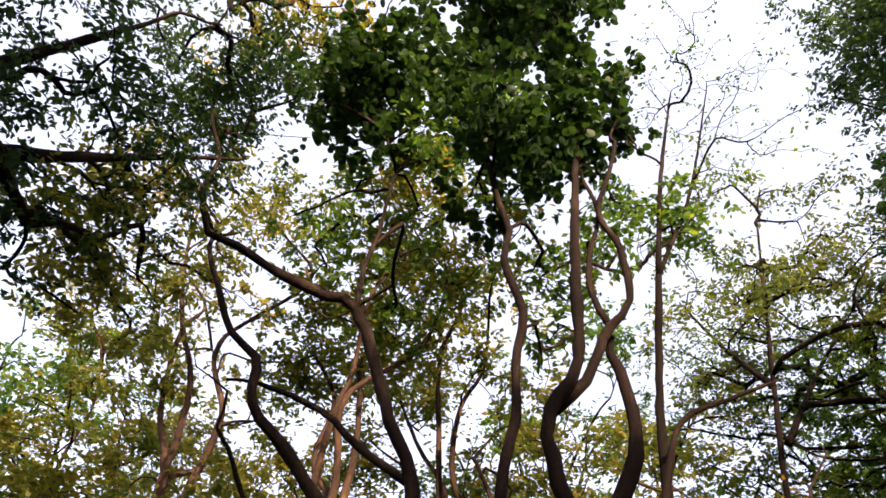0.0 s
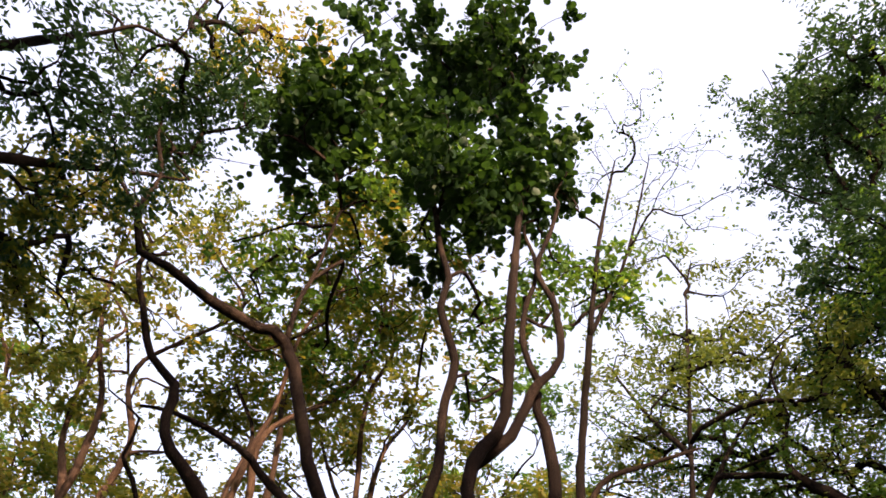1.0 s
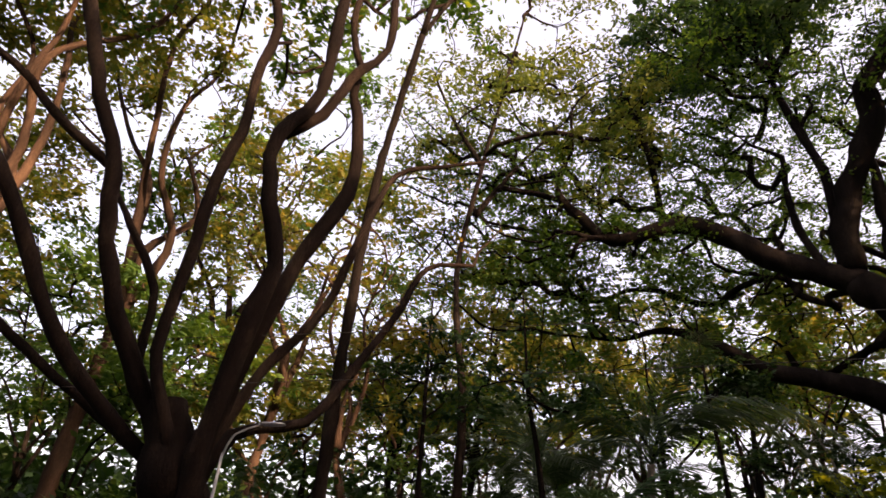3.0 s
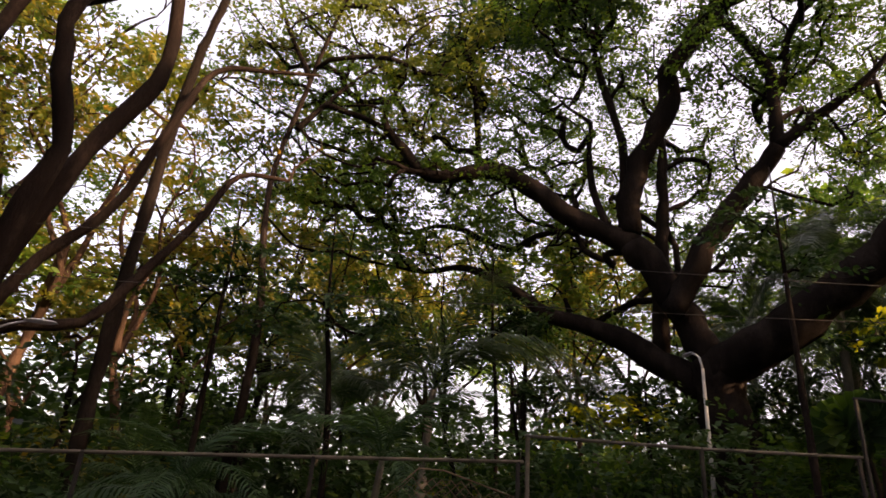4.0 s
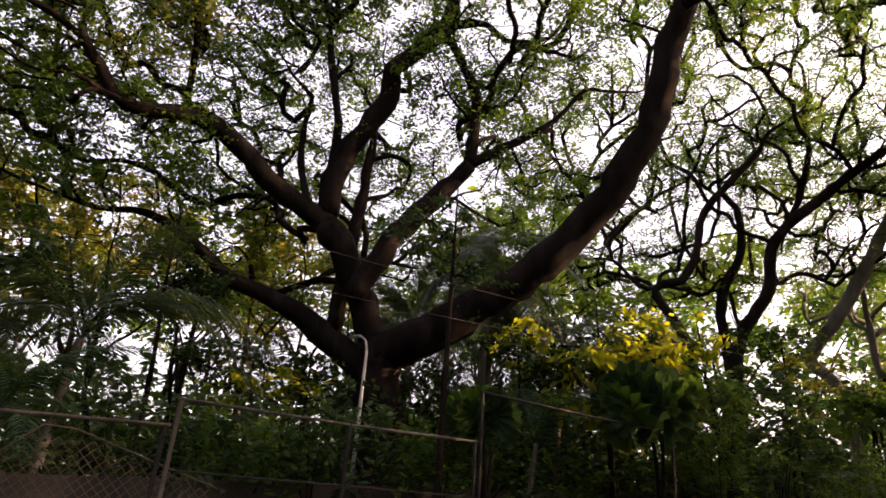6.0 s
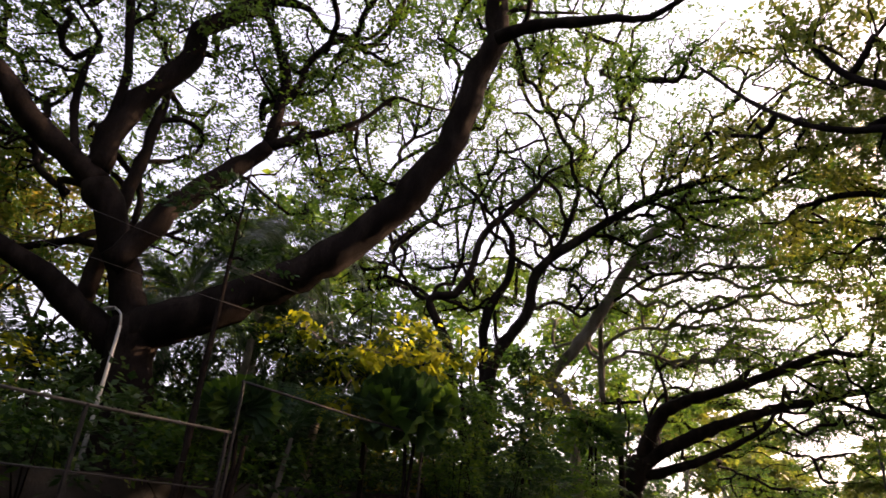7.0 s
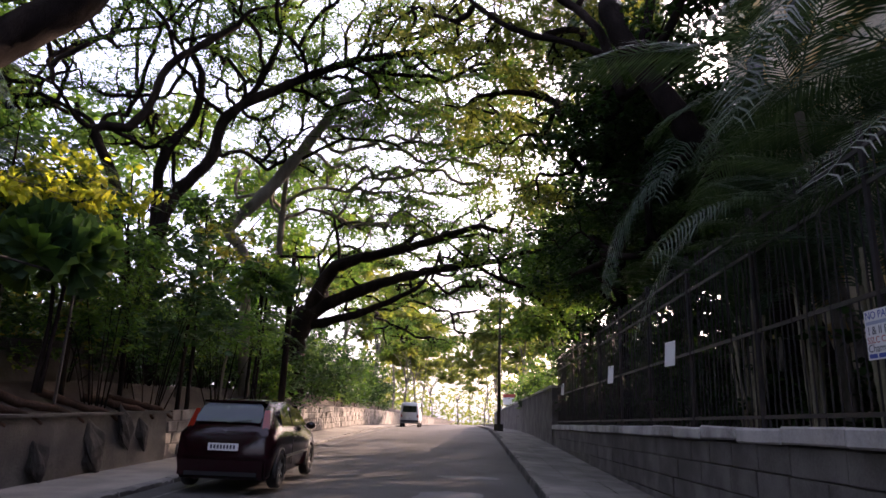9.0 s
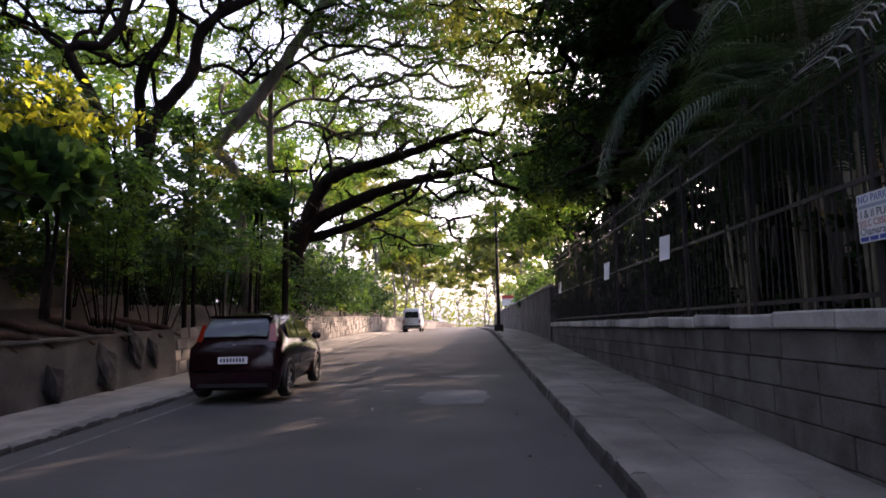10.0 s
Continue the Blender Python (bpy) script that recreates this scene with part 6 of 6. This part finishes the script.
# paint line and paler patches on the road
strip("edge_line", LEFT_KERB + 0.44, LEFT_KERB + 0.51, -20, 90, lambda x, y: rise(y) + 0.004, LINE, "worn white edge line on the asphalt", "road marking")
for name, x0, x1, y0, y1 in (("road_patch", -1.0, 0.35, 11.4, 13.5), ("road_patch", -0.75, 0.75, 15.7, 16.3)):
    rngp = np.random.default_rng(int(y0 * 10))
    n = 30
    pts = []
    for i in range(n):
        a = 2 * math.pi * i / n
        q = (abs(math.cos(a)) ** 4 + abs(math.sin(a)) ** 4) ** -0.25 * rngp.uniform(0.82, 1.0)
        px, py = (x0 + x1) / 2 + math.cos(a) * q * (x1 - x0) / 2, (y0 + y1) / 2 + math.sin(a) * q * (y1 - y0) / 2
        pts.append((px, py, rise(py) + 0.006))
    tagged(new(name, mesh_of(name, pts, [tuple(range(n))], PATCH)), "paler uneven patch on the asphalt", "road patch", "patches in the road", "structure")

# ---------------------------------------------------------------- single stones of walls, kerbs and paving


def kerb_mesh(height, batter, material, seed):
    """A worn kerb stone: its road face leans back, its upper edge is rounded and chipped."""
    rng = np.random.default_rng(seed)
    n, v, f = 9, [], []
    for k in range(n):
        y = -0.488 + 0.976 * k / (n - 1)
        c = rng.uniform(0, 0.014) + (0.03 if rng.random() < 0.12 else 0)
        for x, z in ((0, -0.15), (batter * 0.8, height - 0.05 - c), (batter + 0.012, height - 0.012 - c), (batter + 0.045 + c, height), (0.2, height + 0.002), (0.2, -0.15)):
            v.append((x, y, z))
        if k:
            f += [((k - 1) * 6 + q, (k - 1) * 6 + (q + 1) % 6, k * 6 + (q + 1) % 6, k * 6 + q) for q in range(6)]
    f += [tuple(range(5, -1, -1)), tuple((n - 1) * 6 + q for q in range(6))]
    me = mesh_of("kerbstone", v, f, material, False)
    me.materials.append(KERB_FACE)
    # the road face is darker: dirt, and its shade put into the colour
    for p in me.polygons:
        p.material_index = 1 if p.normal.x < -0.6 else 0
    return me


KERB_FACE = rough_surface("dirty_shaded_kerb_face", [(0.018, 0.017, 0.016), (0.038, 0.036, 0.033), (0.085, 0.08, 0.073)], 2.5, 35, 0.9, 0.6, 0.01, per_object=0.2)
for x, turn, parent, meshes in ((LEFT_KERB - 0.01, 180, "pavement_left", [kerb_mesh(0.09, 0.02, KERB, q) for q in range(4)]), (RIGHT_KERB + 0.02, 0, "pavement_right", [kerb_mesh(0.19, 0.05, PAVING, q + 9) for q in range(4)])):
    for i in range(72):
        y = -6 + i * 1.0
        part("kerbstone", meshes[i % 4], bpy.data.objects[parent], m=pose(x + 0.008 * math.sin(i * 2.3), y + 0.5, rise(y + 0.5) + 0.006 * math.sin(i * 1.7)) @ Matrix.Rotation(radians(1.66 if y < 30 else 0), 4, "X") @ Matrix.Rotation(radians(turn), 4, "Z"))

SLABS = [block(0.605, 0.945, 0.05, PAVING, "slab", 0.004, 0.006, 10 + s) for s in range(4)]
for i in range(46):
    for j in range(3):
        y = -4 + i * 0.96
        x = RIGHT_KERB + 0.53 + j * 0.615
        part("slab", SLABS[(i + 2 * j) % 4], bpy.data.objects["pavement_right"], m=pose(x, y, rise(y) + 0.142 - 0.03 * (x - RIGHT_KERB) + 0.003 * math.sin(i * 5.1 + j * 2), 1.66, 1.72 + 0.25 * math.sin(i * 3.3 + j), 0))

STONES = [block(0.12, w, h, STONE, "stone", 0.01, 0.02, 20 + k) for k, (w, h) in enumerate(((0.5, 0.27), (0.42, 0.26), (0.56, 0.28), (0.47, 0.27)))]
rng1 = np.random.default_rng(8)
count = 0
for c in range(4):
    y = 16.4 + 0.2 * c
    while y < 52:
        k = int(rng1.integers(0, 4))
        part("stone", STONES[k], wall_left, m=pose(LEFT_WALL - 0.05 + rng1.normal(0, 0.012), y, rise(y) + 0.14 + c * 0.275, 1.66, rng1.normal(0, 1.2), rng1.normal(0, 1.5)))
        y += (0.53, 0.45, 0.59, 0.5)[k]
rest_v, rest_f = [], []
CUBE = block(1, 1, 1, STONE, "unit", 0.0, 0.03)
cv, cf = np.array([v.co for v in CUBE.vertices]), [tuple(p.vertices) for p in CUBE.polygons]
for c in range(4):
    y = 52 + 0.2 * c
    while y < 120:
        w = rng1.uniform(0.45, 0.7)
        q = cv * np.array([0.12, w - 0.03, 0.265]) + np.array([LEFT_WALL - 0.05 + rng1.normal(0, 0.012), y + w / 2, rise(y) + 0.14 + c * 0.275])
        rest_f += [tuple(i + len(rest_v) for i in fc) for fc in cf]
        rest_v += list(map(tuple, q))
        y += w
tagged(part("far_stonework", mesh_of("stonework", rest_v, rest_f, STONE, False), wall_left), kind="stuff")

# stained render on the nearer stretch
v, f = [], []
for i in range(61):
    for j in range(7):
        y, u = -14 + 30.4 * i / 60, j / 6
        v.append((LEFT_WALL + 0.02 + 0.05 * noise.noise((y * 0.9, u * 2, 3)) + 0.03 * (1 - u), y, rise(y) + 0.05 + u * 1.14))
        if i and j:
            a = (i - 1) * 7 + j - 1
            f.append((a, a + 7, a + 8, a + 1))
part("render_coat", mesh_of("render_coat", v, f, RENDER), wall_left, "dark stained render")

# dark pointed stones leaning on the near wall
for i, (y, z, h, w) in enumerate(((11.5, 0.36, 0.66, 0.5), (13.2, 0.5, 0.95, 0.85), (14.3, 0.82, 0.85, 0.55), (15.1, 0.66, 0.7, 0.5), (9.4, 0.34, 0.5, 0.36))):
    bm = bmesh.new()
    bmesh.ops.create_icosphere(bm, subdivisions=3, radius=1)
    for vtx in bm.verts:
        nn = noise.noise(vtx.co * 1.3 + Vector((i * 7, 0, 0))) * 0.6 + noise.noise(vtx.co * 3.5 + Vector((i * 3, 1, 0))) * 0.25
        slim = (1 - 0.75 * abs(vtx.co.z) ** 1.6) * (1 + nn)
        vtx.co = Vector((vtx.co.x * 0.13 * slim, vtx.co.y * w * 0.5 * slim, vtx.co.z * h * 0.62))
    me = bpy.data.meshes.new("stone")
    bm.to_mesh(me)
    bm.free()
    me.materials.append(BASALT)
    bo = tagged(new("leaning_stone", me), "dark pointed stone leaning on the wall", "stone", "stones leaning on the wall")
    bo.matrix_world = pose(LEFT_WALL + 0.06, y, rise(y) + 0.08 + z, 24, -6, 0)
# ledge, earth and roots on top of the near wall
part("ledge", boxes_mesh("ledge", [(LEFT_WALL - 0.3, LEFT_WALL + 0.1, 0, 30.4, 0, 0.06)], RENDER, 0.015), wall_left, m=pose(0, -14, rise(-14) + 1.16, 1.66))
rngr = np.random.default_rng(12)
for i in range(9):
    y = 5.5 + 1.3 * i + rngr.uniform(-0.3, 0.3)
    z0 = rise(y) + 1.2
    pts = [(LEFT_WALL - 0.9, y - 0.5, z0 + rngr.uniform(0.25, 0.45), 0.09), (LEFT_WALL - 0.4, y - 0.1, z0 + 0.16, 0.08), (LEFT_WALL - 0.1, y + rngr.uniform(0.2, 0.6), z0 + 0.06, 0.06), (LEFT_WALL + 0.03, y + rngr.uniform(0.7, 1.1), z0 - 0.12, 0.03)]
    v, f = tube(smooth_line(pts, 0.12, 0.15, rngr), 7)
    tagged(new("exposed_root", mesh_of("root", v, f, BARK_SUNLIT)), "gnarled brown root creeping over the wall", "root", "roots on the wall")

ASHLAR = [block(0.1, w - 0.012, 0.292, STONE_DARK, "ashlar_stone", 0.003, 0.008, 50 + k) for k, w in enumerate((0.8, 0.95, 1.1))]
for c in range(6):
    y = -5 + 0.37 * (c % 3)
    while y < 27.6:
        k = int(rng1.integers(0, 3))
        z = 1.555 - 0.305 * (c + 1)
        w = (0.8, 0.95, 1.1)[k]
        if z + 0.3 > rise(y) + 0.1 and y + w < 28:
            part("ashlar_stone", ASHLAR[k], wall_right, m=pose(RIGHT_WALL + 0.035 + rng1.normal(0, 0.004), y + w / 2, z))
        y += w

COPES = [block(0.5, 1.255, 0.175, CAP, "coping_stone", 0.007, 0.022, 70 + s) for s in range(5)]
for i in range(25):
    y = -4 + 1.27 * i
    part("coping_stone", COPES[(i * 2) % 5], wall_right, m=pose(RIGHT_WALL + 0.17 + 0.012 * math.sin(i * 5.1), y + 0.6, 1.56 + 0.004 * math.sin(i * 3.3), 0.25 * math.sin(i * 1.9), 0.9 * math.sin(i * 2.7), 0.5 * math.sin(i * 4.1)))

# fallen leaves and grit on the pavement and along the gutter
rngl = np.random.default_rng(44)
DRY = rough_surface("dry_leaves", [(0.05, 0.035, 0.02), (0.12, 0.085, 0.05), (0.3, 0.27, 0.22)], 9, 60, 0.9, 0.2, 0.002)
n = 420
ly = rngl.uniform(3, 30, n)
lx = np.where(rngl.random(n) < 0.45, rngl.uniform(RIGHT_KERB + 0.25, RIGHT_WALL - 0.08, n), np.where(rngl.random(n) < 0.5, RIGHT_KERB - np.abs(rngl.normal(0, 0.45, n)) - 0.02, rngl.uniform(LEFT_KERB + 0.1, RIGHT_KERB - 0.1, n)))
lz = np.array([rise(y) + (0.184 - 0.03 * (x - RIGHT_KERB) if x > RIGHT_KERB else 0.006) for x, y in zip(lx, ly)])
place = np.stack([lx, ly, lz + 0.006], axis=1)
lie = rngl.normal(0, 1, (n, 3)) * np.array([1, 1, 0.08])
tagged(new("fallen_leaves", leaves_mesh("fallen_leaves", place, lie, rngl.normal(0, 0.15, (n, 3)) + np.array([0, 0, 1.0]), rngl.uniform(0.02, 0.065, n), "oval", DRY)), "dry fallen leaves scattered on pavement and road", "leaves", kind="stuff")
